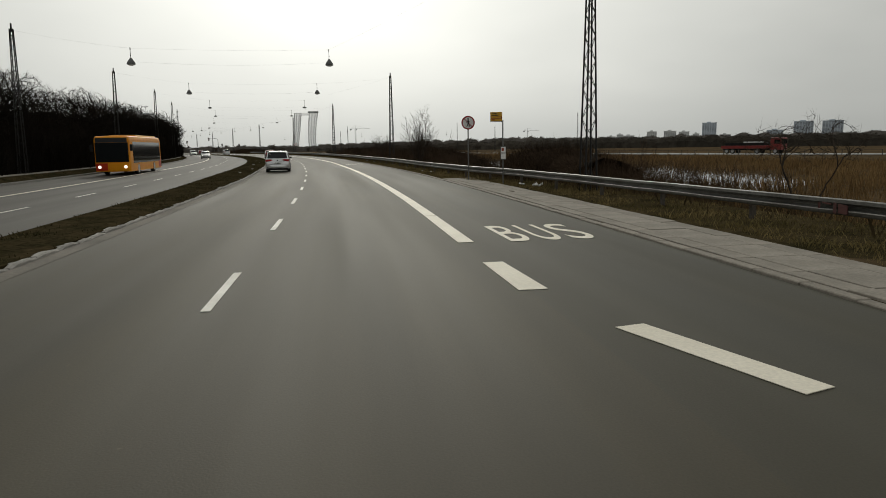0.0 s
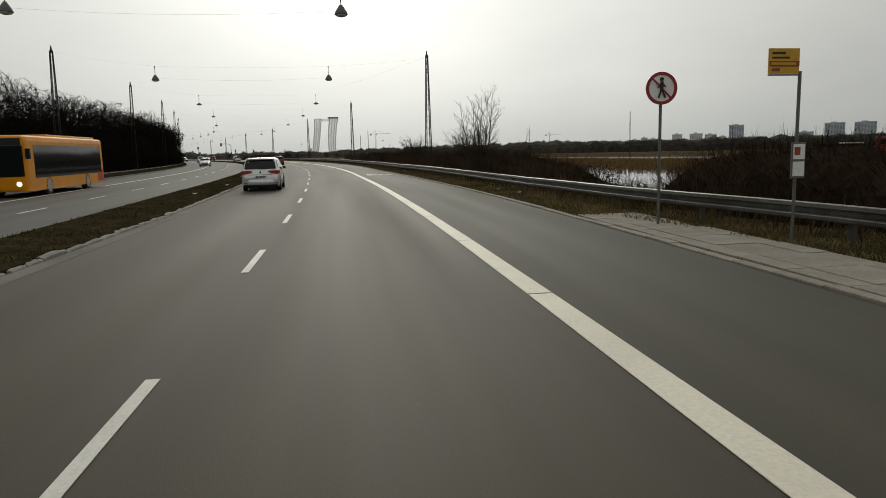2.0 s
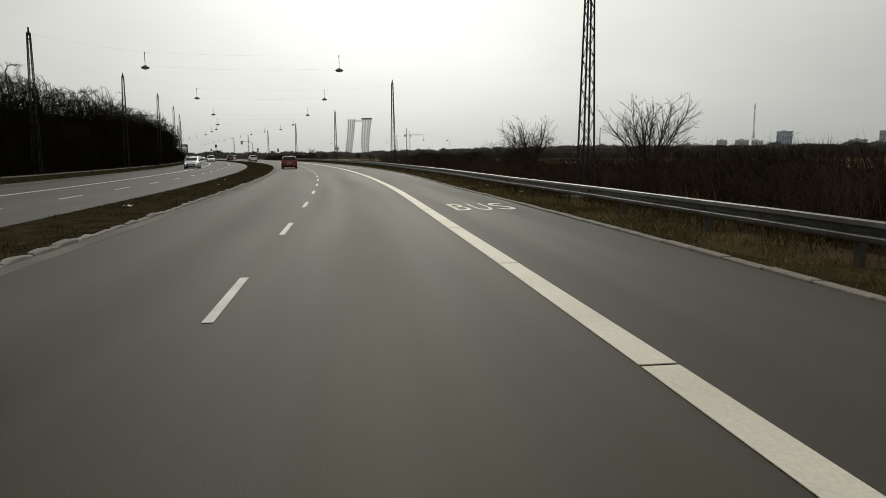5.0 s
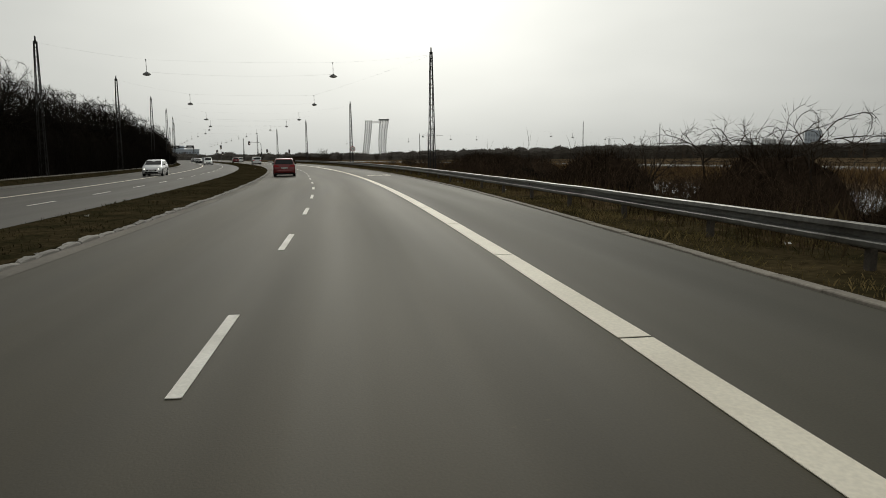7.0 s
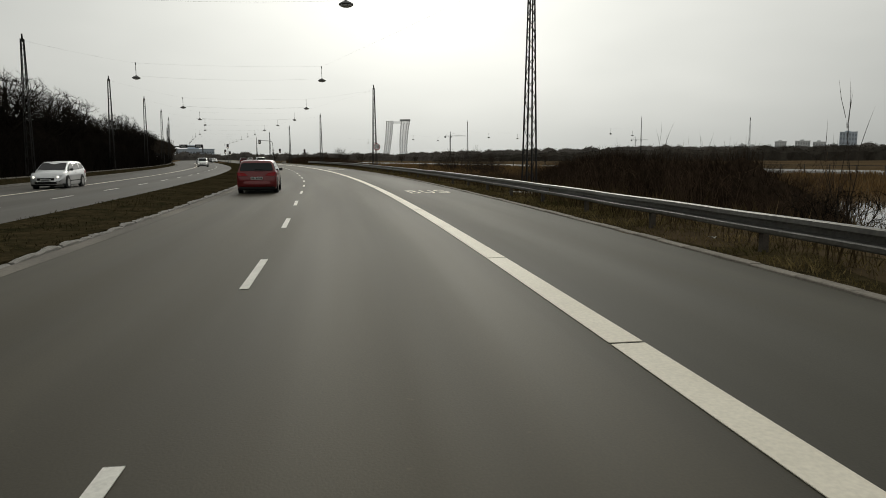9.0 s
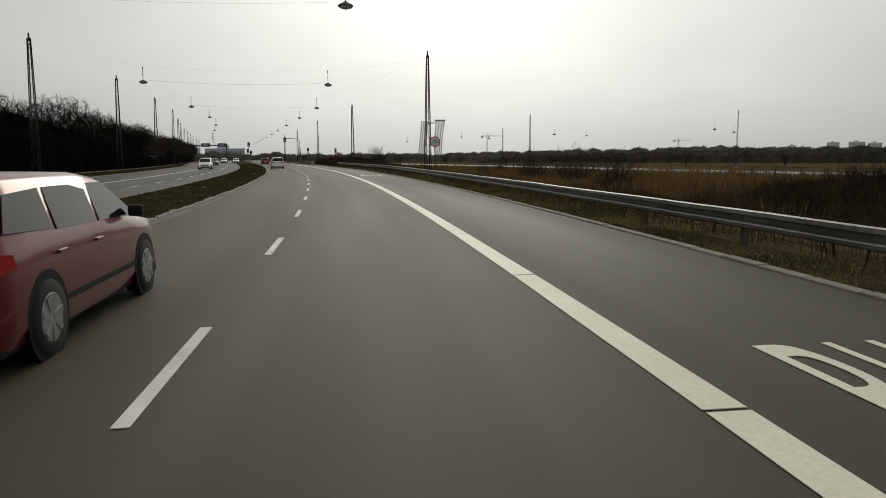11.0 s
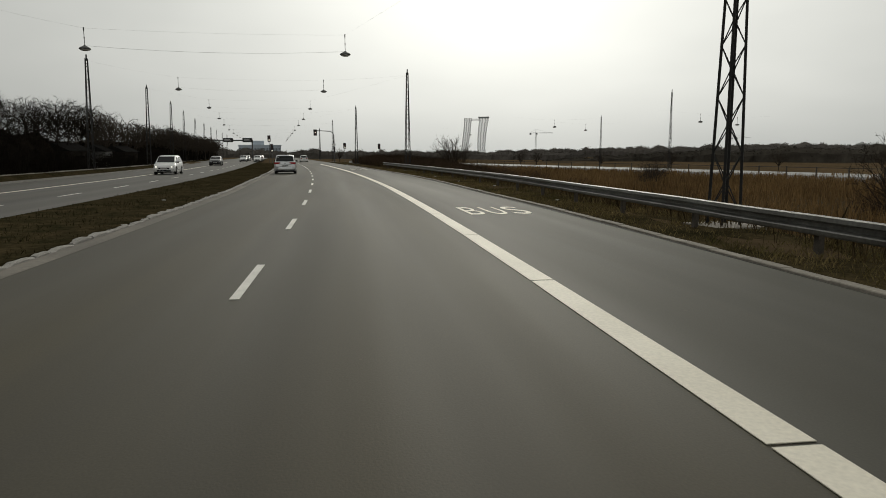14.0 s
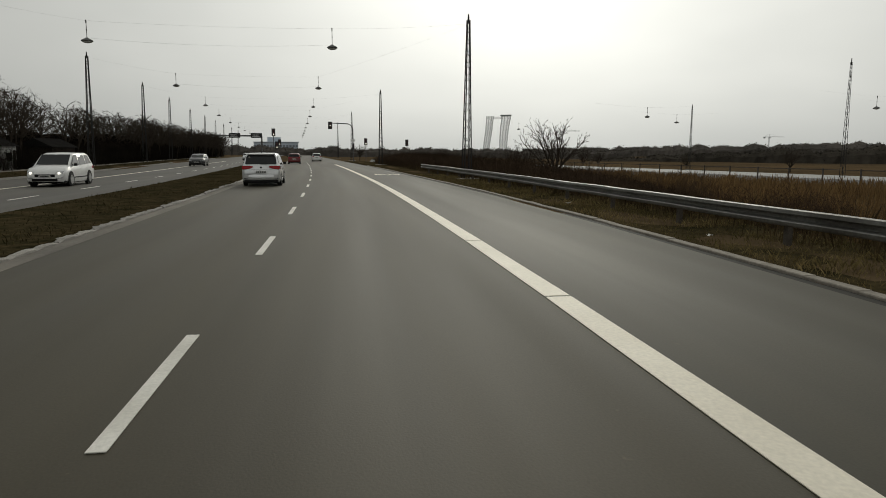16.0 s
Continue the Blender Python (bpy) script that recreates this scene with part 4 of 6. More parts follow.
    for i in range(n):
        if rad[i] < tip * 2.2 and parent[i] >= 0:
            a = Vector(P[i])
            way = (a - Vector(P[parent[i]])).normalized()
            for _ in range(2 if not kids[i] else twigs):
                e = (way * 1.2 + Vector((rng.uniform(-0.9, 0.9), rng.uniform(-0.9, 0.9), rng.uniform(-0.4, 0.9) + lift))).normalized()
                lines.append(([a, a + e * twig * rng.uniform(0.5, 1.2)], tip * 0.8, tip * 0.5))
    return lines


def crown_tree(seed, material, height, wide, fork, stems, count, step, tip, splay=0.3, low=None, twig=0.3, lift=0.1, twigs=1):
    """A bare tree: height and width over all, the fork's height, the number of stems."""
    rng = random.Random(seed + 900)
    low = fork * 0.8 if low is None else low
    roots = []
    for k in range(stems):
        a = 6.283 * k / stems + rng.uniform(-0.5, 0.5)
        f = (math.cos(a) * 0.1 * (stems > 1), math.sin(a) * 0.1 * (stems > 1), -0.35)
        s = splay * fork * (1 if stems > 1 else 0.25)
        roots.append((f, (math.cos(a) * s, math.sin(a) * s, fork * rng.uniform(0.85, 1.1))))
    lines = branching(seed, roots, (0, 0, (height + low) / 2, wide / 2, wide / 2, (height - low) / 2 * 0.95), count, step, step * 5, tip, twig, lift, twigs)
    return tubes("trunk", [q for q in lines if q[1] > 0.03], material), tubes("crown", [q for q in lines if q[1] <= 0.03], material)


def limb(rng, lines, p, d, length, r, level, angle, tip, space, reach):
    """A nearly straight limb with side limbs all along it, shorter towards its end."""
    n = max(2, min(7, int(length / 0.3)))
    pts, _ = wander(rng, p, d, length, n, 0.10, 0.035)
    lines.append((pts, max(r, tip), tip * 0.6))
    if level == 0:
        return
    k = max(2, int(length / space[level - 1]))
    turn = rng.uniform(0, 6.28)
    for i in range(k):
        f = 0.16 + 0.82 * (i + rng.random()) / k
        j = min(int(f * n), n - 1)
        q = pts[j].lerp(pts[j + 1], f * n - j)
        way = (pts[j + 1] - pts[j]).normalized()
        s = way.orthogonal().normalized()
        s = Matrix.Rotation(turn + 2.4 * i + rng.uniform(-0.4, 0.4), 3, way) @ s
        a = angle * rng.uniform(0.7, 1.25)
        nd = way * math.cos(a) + s * math.sin(a)
        limb(rng, lines, q, nd, length * reach * (0.36 + 0.64 * (1 - f)) * rng.uniform(0.7, 1.3), max(r * 0.5 * (1 - 0.6 * f), tip), level - 1, angle, tip, space, min(0.6, reach * 1.15))


def young_tree(seed, material, height, trunk, stems, splay, angle=0.72, tip=0.006, r=0.06, space=(0.10, 0.15, 0.21), reach=0.4):
    """A bare young tree: straight stems that fan out above a short trunk."""
    rng = random.Random(seed)
    lines = []
    if trunk > 0.3:
        lines.append(([Vector((0, 0, -0.35)), Vector((0.02, 0, trunk * 0.5)), Vector((0, 0.02, trunk))], r * 1.7, r * 1.3))
    for k in range(stems):
        a = 2.4 * k + rng.uniform(-0.3, 0.3)
        t = splay * math.sqrt((k + 0.4) / stems)
        d = Vector((math.cos(a) * math.sin(t), math.sin(a) * math.sin(t), math.cos(t)))
        foot = Vector((math.cos(a) * 0.05, math.sin(a) * 0.05, (trunk if trunk > 0.3 else -0.3) - 0.05 * k / stems))
        limb(rng, lines, foot, d, (height - trunk) * rng.uniform(0.86, 1.04), r, 3, angle, tip, space, reach)
    return tubes("trunk", [q for q in lines if q[1] > 0.02], material), tubes("crown", [q for q in lines if q[1] <= 0.02], material)


def tree(meshes, m, label, name="bare_tree", group=""):
    t = empty(name, m, label, "tree", group)
    obj("trunk", meshes[0], t)
    obj("crown", meshes[1], t)
    return t


def thicket_mesh(seed, w, d, h, stems, material, r=0.011, twigs=5):
    """A tangle of thin stems standing on w x d metres."""
    rng = random.Random(seed)
    lines = []
    for _ in range(stems):
        x, y = rng.uniform(-w / 2, w / 2), rng.uniform(-d / 2, d / 2)
        edge = 1 - 0.35 * max(abs(2 * x / w), abs(2 * y / d)) ** 2
        hh = h * edge * rng.uniform(0.6, 1.0) * (1.16 if rng.random() < 0.04 else 1)
        pts, dd = wander(rng, Vector((x, y, -0.15)), Vector((rng.uniform(-0.4, 0.4), rng.uniform(-0.4, 0.4), 1)).normalized(), hh, 2, 0.26, 0.04)
        lines.append((pts, r, r * 0.5))
        for _ in range(twigs):
            f = rng.uniform(0.15, 1)
            j = min(int(f * 2), 1)
            q = pts[j].lerp(pts[j + 1], f * 2 - j)
            side = (dd + Vector((rng.uniform(-1.2, 1.2), rng.uniform(-1.2, 1.2), rng.uniform(-0.5, 0.7)))).normalized()
            lines.append(([q, q + side * hh * rng.uniform(0.14, 0.34)], r * 0.7, r * 0.4))
    return tubes("shrub", lines, material)


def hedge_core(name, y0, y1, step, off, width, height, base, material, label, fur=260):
    """The dense middle of a hedge: a lumpy body, inner shade in its dark colour, its outline broken by noise."""
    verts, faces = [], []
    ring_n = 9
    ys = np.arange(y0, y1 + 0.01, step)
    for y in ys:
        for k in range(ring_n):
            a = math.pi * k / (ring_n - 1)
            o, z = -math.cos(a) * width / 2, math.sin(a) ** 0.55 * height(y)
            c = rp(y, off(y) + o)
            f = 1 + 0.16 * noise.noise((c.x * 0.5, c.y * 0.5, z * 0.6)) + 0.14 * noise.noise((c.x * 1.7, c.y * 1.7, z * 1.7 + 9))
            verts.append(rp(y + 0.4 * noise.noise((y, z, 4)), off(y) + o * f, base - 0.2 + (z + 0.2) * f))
    for i in range(len(ys) - 1):
        for k in range(ring_n - 1):
            a = i * ring_n + k
            faces.append((a, a + 1, a + 1 + ring_n, a + ring_n))
    # short twigs standing out of the body
    rng = random.Random(int(y0) + 400)
    solid = len(verts)
    for i in range(len(ys) - 1):
        for _ in range(fur):
            k = rng.randrange(ring_n - 1)
            a = verts[i * ring_n + k].lerp(verts[i * ring_n + k + 1], rng.random()).lerp(verts[(i + 1) * ring_n + k], rng.random())
            mid = rp(float(ys[i]), off(float(ys[i])), base + 0.3)
            d = ((a - mid).normalized() + Vector((rng.uniform(-0.7, 0.7), rng.uniform(-0.7, 0.7), rng.uniform(-0.1, 0.9)))).normalized()
            s = Vector((rng.uniform(-1, 1), rng.uniform(-1, 1), rng.uniform(-0.3, 0.3))) * (0.022 if fur < 100 else 0.011)
            q = len(verts)
            verts += [a - s - d * 0.1, a + s - d * 0.1, a + d * rng.uniform(0.2, 0.8) * min(1.0, height(float(ys[i])) / 1.4)]
            faces.append((q, q + 1, q + 2))
    return tagged(obj(name, mesh(name, verts, faces, material)), label, "hedge", "", "stuff")


RNG = random.Random(11)

# the tall dark hedge beyond the opposite carriageway
HEDGE_H = ramp((-20, 3.9), (60, 4.2), (130, 4.6), (200, 4.3), (228, 2.8), (260, 2.6), (300, 3.1), (420, 3.0))
HEDGE_O = ramp((-20, -21.7), (238, -21.7), (247, -25.1), (274, -25.4), (284, -22.9), (297, -23.6), (320, -24.6), (345, -25.4), (420, -27.0))
hedge_core("hedge", -30, 425, 0.8, HEDGE_O, 4.3, HEDGE_H, 0.4, M_CORE, "dense leafless hedge along the far pavement, shade in its dark colour", 80)
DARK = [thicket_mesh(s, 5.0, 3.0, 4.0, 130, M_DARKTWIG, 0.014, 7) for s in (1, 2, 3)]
y = 28.0
i = 0
while y < 420:
    k = HEDGE_H(y) / 4.0 * RNG.uniform(0.85, 1.15)
    d = HEDGE_O(y) + 21.7
    ob = obj("shrub", DARK[i % 3], None, at_road(y, RNG.uniform(-20.6, -20.2) + d, 0.4, 90 + RNG.uniform(-20, 20) + 180 * (i % 2)) @ Matrix.Diagonal((1.0, 1.0, k, 1)))
    tagged(ob, "tall dark leafless shrub in the dense roadside hedge", "shrub", "shrubs of the far hedge")
    y += RNG.uniform(2.8, 4.0)
    i += 1
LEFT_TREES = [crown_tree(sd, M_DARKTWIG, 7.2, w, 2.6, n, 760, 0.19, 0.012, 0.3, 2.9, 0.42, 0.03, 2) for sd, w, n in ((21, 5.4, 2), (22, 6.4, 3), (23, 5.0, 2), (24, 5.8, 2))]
# the far trees take the lighter bark tone in place of haze
FAR_TREES = [crown_tree(sd, M_BARK, 7.2, w, 2.4, n, 480, 0.26, 0.018, 0.3, 2.4, 0.55, 0.03, 2) for sd, w, n in ((25, 5.4, 2), (26, 6.2, 3))]
y = 28.0
i = 0
while y < 420:
    big = RNG.uniform(0.88, 1.06) * float(np.interp(y, [90, 112, 165, 180, 190, 230, 260], [1.0, 1.06, 1.06, 0.98, 0.92, 0.84, 0.88]))
    tree(LEFT_TREES[i % 4] if y < 255 else FAR_TREES[i % 2], at_road(y, RNG.uniform(-23.0, -20.6) + (HEDGE_O(y) + 21.7) * 0.5, 0.35, RNG.uniform(0, 360)) @ Matrix.Scale(big, 4), "bare dark tree with dense twigs rising from the hedge", group="trees in the far hedge")
    y += RNG.uniform(2.7, 4.1)
    i += 1

# brown shrubs behind the guardrail, with a dense middle darkened for the shade inside
hedge_core("shrub_belt", 41, 100, 0.6, lambda y: RAIL(y) + 4.2, 3.8, ramp((41, 1.3), (46, 2.0), (49, 1.9), (51, 1.0), (52.5, 0.3), (60, 0.3), (63, 0.75), (66.5, 1.4), (70, 1.55), (74, 1.6), (80, 1.65), (100, 1.25)), -0.35, M_CORE2, "dense middle of the leafless roadside shrubs, shade in its brown")
hedge_core("shrub_belt", 150, 173, 0.6, lambda y: RAIL(y) + 5.0, 2.4, ramp((150, 0.5), (155, 0.7), (160, 0.45), (166, 0.6), (173, 0.2)), -0.55, M_CORE2, "dense middle of the leafless roadside shrubs, shade in its brown")
hedge_core("shrub_belt", 129, 151, 0.6, lambda y: RAIL(y) + 5.2, 2.4, ramp((129, 0.3), (133, 1.9), (137, 1.7), (141, 2.1), (146, 1.6), (151, 0.9)), -0.55, M_CORE2, "dense middle of the leafless roadside shrubs, shade in its brown")
hedge_core("shrub_belt", 140, 168, 0.6, lambda y: RAIL(y) + 11.6, 3.0, ramp((140, 0.3), (145, 2.0), (152, 1.9), (160, 2.1), (168, 1.0)), -0.9, M_CORE2, "dense middle of leafless shrubs by the pond, shade in its brown")
hedge_core("shrub_belt", 103, 108, 0.5, lambda y: RAIL(y) + 4.6, 2.6, ramp((103, 0.4), (104.2, 1.9), (107, 1.9), (108, 0.3)), -0.55, M_CORE2, "dense middle of the leafless roadside shrubs, shade in its brown")
hedge_core("shrub_belt", 114, 119.8, 0.5, lambda y: RAIL(y) + 4.6, 2.6, ramp((114, 0.3), (115.2, 1.9), (118.8, 1.9), (119.8, 0.3)), -0.55, M_CORE2, "dense middle of the leafless roadside shrubs, shade in its brown")
hedge_core("shrub_belt", 228, 310, 0.6, lambda y: RAIL(y) + 3.4, 3.0, ramp((228, 0.6), (245, 1.2), (290, 1.6), (310, 1.0)), -0.3, M_CORE2, "dense middle of the leafless roadside shrubs, shade in its brown")
BROWN = [thicket_mesh(s, 4.6, 3.2, 2.7, 230, M_TWIG, 0.011, 6) for s in (5, 6, 7, 8)]


def shrub(y, o, k, label="brown leafless shrub tangled behind the guardrail", squash=1.0, kind=0):
    z = -0.15 if o < 12 else (-0.55 if o < 14.5 else -0.9)
    ob = obj("shrub", BROWN[kind % 4], None, at_road(y, o, z, 90 + RNG.uniform(-30, 30)) @ Matrix.Diagonal((k * squash, k, k, 1)))
    tagged(ob, label, "shrub", "shrubs behind the guardrail")


i = 0
y = 40.0
while y < 107.5:
    for o, k in ((RAIL(y) + 2.6, 0.78), (RAIL(y) + 5.0, 0.98)):
        if y > 92 and RNG.random() < 0.4:
            continue
        shrub(y + RNG.uniform(-1, 1), o + RNG.uniform(-0.4, 0.4), k * RNG.uniform(0.88, 1.08) * float(np.interp(y, [49.5, 52.5, 60, 64, 69], [1.06, 0.36, 0.38, 0.84, 1.0])), kind=i)
        i += 1
    y += 2.9
for y, o, k in ((29, 15.2, 0.62), (33.5, 14.6, 0.72), (37.5, 14.0, 0.80), (36, 17.5, 0.9), (40, 17.0, 0.95), (45, 17, 0.95), (24, 16.5, 0.45), (19, 18, 0.4), 
                (110, 11.5, 0.36), (113, 12.2, 0.34), (115.5, 11.9, 0.80), (117, 13.2, 0.84), (118.3, 11.9, 0.74), (124.5, 11.4, 0.34), (127.5, 12.0, 0.40), (130.0, 11.6, 0.42), (131.5, 13.8, 0.86), (133, 11.8, 0.80), (135, 14.0, 0.92), (137.5, 12.4, 0.84), (140, 11.8, 0.78), (141.5, 14.2, 0.90), (144.5, 12.6, 0.82), (147, 14.2, 0.86), (149, 12.2, 0.74), (152, 14.4, 0.72), (154, 12.6, 0.6), (157, 14.6, 0.68), (160, 12.8, 0.56), (163, 14.4, 0.62), (166.5, 13.2, 0.5), (170, 14.6, 0.5),
                (106, 16.0, 0.8),  (139.5, 18.5, 0.5), (144, 18.7, 1.0), (149, 18.4, 0.95), (154, 18.2, 0.9), (160, 18.4, 0.9), (165, 18.0, 0.8),
                (202.5, 21.3, 0.72), (195.0, 22.0, 0.78), (184.0, 20.3, 0.66), (207, 15.5, 0.45), (214, 13.5, 0.5), (172, 16.5, 0.4)):
    shrub(y, o, k, "brown leafless shrub standing alone among dry weeds", kind=i)
    i += 1
y = 222.0
while y < 312:
    for o in (RAIL(y) + 2.2, RAIL(y) + 4.6):
        shrub(y + RNG.uniform(-1, 1), o + RNG.uniform(-0.4, 0.4), float(np.interp(y, [222, 240, 290, 312], [0.55, 0.70, 0.86, 0.7])) * RNG.uniform(0.9, 1.1), kind=i)
        i += 1
    y += 3.1

for y in np.arange(240, 284, 2.3):
    ob = obj("shrub", DARK[int(y) % 3], None, at_road(y, RNG.uniform(-20.9, -20.2) - DRIFT(y), 0.4, 90 + RNG.uniform(-20, 20)) @ Matrix.Diagonal((0.8, 0.8, RNG.uniform(0.46, 0.60), 1)))
    tagged(ob, "low dark leafless shrub in front of the huts", "shrub", "shrubs of the far hedge")

# round dark bushes standing in the reeds
T_BUSH = young_tree(45, M_BARK, 2.5, 0.0, 16, 0.85, 0.6, 0.006, 0.03, (0.16, 0.18, 0.22), 0.48)
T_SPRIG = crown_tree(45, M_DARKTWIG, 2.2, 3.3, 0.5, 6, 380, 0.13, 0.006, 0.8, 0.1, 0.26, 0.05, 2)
for y, o, k, turn in ((202.5, 21.5, 1.40, 0), (195.0, 22.25, 1.50, 80), (184.0, 20.5, 1.25, 150), (226, 24, 0.8, 200), (236, 30, 0.9, 110), (55.5, 12.2, 0.55, 40), (57.6, 12.9, 0.7, 160), (59.8, 12.3, 0.6, 280), (61.8, 13.6, 0.85, 90), (56.4, 15.0, 0.5, 220), (109.6, 12.6, 0.6, 20), (111.6, 12.2, 0.75, 130), (113.8, 13.0, 0.65, 250), (123.6, 12.4, 0.62, 70), (125.6, 12.9, 0.7, 190), (128.4, 12.6, 0.75, 310)):
    tree(T_BUSH if y > 150 else T_SPRIG, at_road(y, o, -0.75, turn) @ Matrix.Scale(k, 4), "dark round leafless bush standing in the dry reeds" if y > 150 else "sparse dark leafless bush at the edge of the pond", "bush", "bushes in the reeds")
# tall whips above the shrubs
T_WHIP = tree_mesh(46, height=3.9, stems=2, level=2, spread=0.30, tip=0.007, lean=0.22, lift=0.05, r=0.03, most=3)
for y, o, k, turn in ((129.0, 13.0, 1.0, 0), (137.2, 13.0, 0.85, 120), (136.0, 13.8, 0.75, 60), (131.5, 15.0, 0.7, 200), (124.5, 14.0, 0.85, 300)):
    tree(T_WHIP, at_road(y, o, -0.5, turn) @ Matrix.Scale(k, 4), "thin tall bare whip rising above the shrubs", "sapling", "whips above the shrubs")

# single trees
T_FAN = young_tree(41, M_BARK, 5.1, 0.0, 6, 0.23, 0.60, 0.0055, 0.055, (0.15, 0.19, 0.27), 0.38)
T_ROUND = young_tree(42, M_BARK, 3.3, 1.0, 11, 0.80, 0.58, 0.005, 0.045, (0.13, 0.16, 0.21), 0.52)
T_WIDE = crown_tree(43, M_BARK, 3.5, 4.8, 1.2, 3, 190, 0.19, 0.0075, 0.6, 1.7, 0.42, -0.05, 1)
T_SMALL = young_tree(44, M_BARK, 3.4, 0.9, 7, 0.85, 0.7, 0.0065, 0.05, (0.17, 0.20, 0.26), 0.5)
T_STURDY = young_tree(47, M_BARK, 3.5, 0.9, 10, 0.85, 0.6, 0.0105, 0.055, (0.18, 0.22, 0.27), 0.52)
tree(T_FAN, at_road(66.8, 9.25, -0.05, 130), "tall bare young tree with upright fanning stems behind the rail")
tree(T_WHIP, at_road(67.3, 10.9, -0.2, 10) @ pose(0, 0, 0, 0, 22, 0) @ Matrix.Scale(0.95, 4), "small bare sapling leaning beside a taller tree")
tree(T_ROUND, at_road(95.3, 10.0, -0.1, 60), "bare round-crowned tree with many fine upright stems")
tree(T_ROUND, at_road(92.3, 14.4, -0.5, 200) @ Matrix.Scale(1.35, 4), "bare dense tree standing beside the lattice mast")
tree(T_WIDE, at_road(99.5, 14.8, -0.7, 200) @ Matrix.Scale(0.8, 4), "bare thorn tree with crooked spreading branches")
tree(T_WIDE, at_road(104.5, 12.9, -0.55, 20) @ Matrix.Scale(0.92, 4), "bare spreading thorn tree with crooked branches")
tree(T_WIDE, at_road(108.5, 12.5, -0.55, 130) @ Matrix.Scale(0.88, 4), "bare low tree with crooked spreading branches")
tree(T_SMALL, at_road(119, 15.75, -0.8, 250), "small bare tree among shrubs behind the rail")
tree(T_WIDE, at_road(32.5, 18.3, -0.9, 80), "bare bushy tree at the edge of the marsh")
tree(T_ROUND, at_road(27.5, 19.8, -0.9, 310) @ Matrix.Scale(1.1, 4), "dark bare bushy tree at the edge of the marsh")
tree(T_STURDY, at_road(239.5, 12.4, -0.2, 0), "small bare round tree behind the roadside shrubs")
tree(T_STURDY, at_road(256, 16.0, -0.8, 90) @ Matrix.Scale(0.85, 4), "small bare tree behind the roadside shrubs")
tree(T_STURDY, at_road(307, 44.0, -0.9, 90), "small bare tree standing in the marsh by the side road")
tree(T_STURDY, at_road(300, 30.0, -0.9, 30), "small bare tree standing in the marsh by the side road")
tree(T_STURDY, at_road(330, 26.0, -0.6, 30) @ Matrix.Scale(0.9, 4), "bare tree near the junction")
tree(T_STURDY, at_road(352, 12.0, -0.2, 130), "bare tree near the junction")
for y, o in ((283, 62), (268, 70), (262, 82), (250, 95), (300, 58), (318, 52)):
    tree(T_STURDY, at_road(y, o, -1.0, RNG.uniform(0, 360)) @ Matrix.Scale(RNG.uniform(0.7, 1.0), 4), "small bare tree standing beyond the side road", group="trees beyond the side road")


# ---- grasses: blades as one mesh each ----
def blades(name, spots, material, label, category):
    """spots: (place, height, lean, width), each a narrow bent blade."""
    rng = random.Random(len(spots))
    verts, faces = [], []
    for p, h, lean, w in spots:
        a, b = rng.uniform(0, 6.28), rng.uniform(0, 6.28)
        s = Vector((math.cos(a), math.sin(a), 0)) * (w / 2)
        t = Vector((math.cos(b) * lean, math.sin(b) * lean, 0)) * h
        n = len(verts)
        verts += [p - s, p + s, p + s * 0.7 + t * 0.35 + Vector((0, 0, h * 0.6)), p + t + Vector((0, 0, h))]
        faces += [(n, n + 1, n + 2), (n, n + 2, n + 3)]
    return tagged(obj(name, mesh(name, verts, faces, material)), label, category, "", "stuff")


def scatter(rng, count, y0, y1, o0, o1, h0, h1, lean, w, z, clump=0.0):
    out = []
    tries = 0
    while len(out) < count and tries < count * 4:
        tries += 1
        y = rng.uniform(y0, y1)
        a, b = o0(y), o1(y)
        o = a + (b - a) * rng.random()
        p = rp(y, o)
        d = noise.noise((p.x * 0.8, p.y * 0.8, 3.0)) + 0.5 * noise.noise((p.x * 0.23, p.y * 0.23, 1.0))
        if d < rng.uniform(-0.9, 0.5) * clump:
            continue
        if 12 < o < 45 and pond_depth(y, o) > 0.25:
            continue
        p.z = z(y, o, p)
        k = 1 + 0.6 * d
        out.append((p, rng.uniform(h0, h1) * k, rng.uniform(0.1, lean), w * rng.uniform(0.7, 1.3)))
    return out


G = random.Random(5)
vz = lambda y, o, p: 0.04 * max(0.0, 1 - (o - KERB_R(y)) / (RAIL(y) + 1.6 - KERB_R(y))) - 0.03
edge = lambda y: KERB_STONE(y) + (0.20 if y > 47 else min(2.0, RAIL(y) - KERB_R(y) - 1.0))
blades("verge_grass", scatter(G, 110000, 4, 255, edge, lambda y: RAIL(y) + 1.5, 0.04, 0.16, 0.8, 0.009, vz, 1.0), M_GRASS, "tufts of dry straw-coloured grass along the verge", "grass")
blades("tall_weeds", scatter(G, 24000, 0, 275, lambda y: RAIL(y) + 0.1, lambda y: RAIL(y) + 4.0, 0.25, 0.7, 0.35, 0.009, lambda y, o, p: ground_height(y, o, p) - 0.05, 1.0), M_WEED, "tall dead weeds behind the guardrail", "weeds")
blades("median_grass", scatter(G, 30000, 8, 300, lambda y: MEDIAN_L(y) + 0.05, lambda y: KERB_L(y) - 0.12, 0.03, 0.09, 0.9, 0.02, lambda y, o, p: 0.055, 0.6), M_TURF, "thin dark winter turf on the median", "grass")
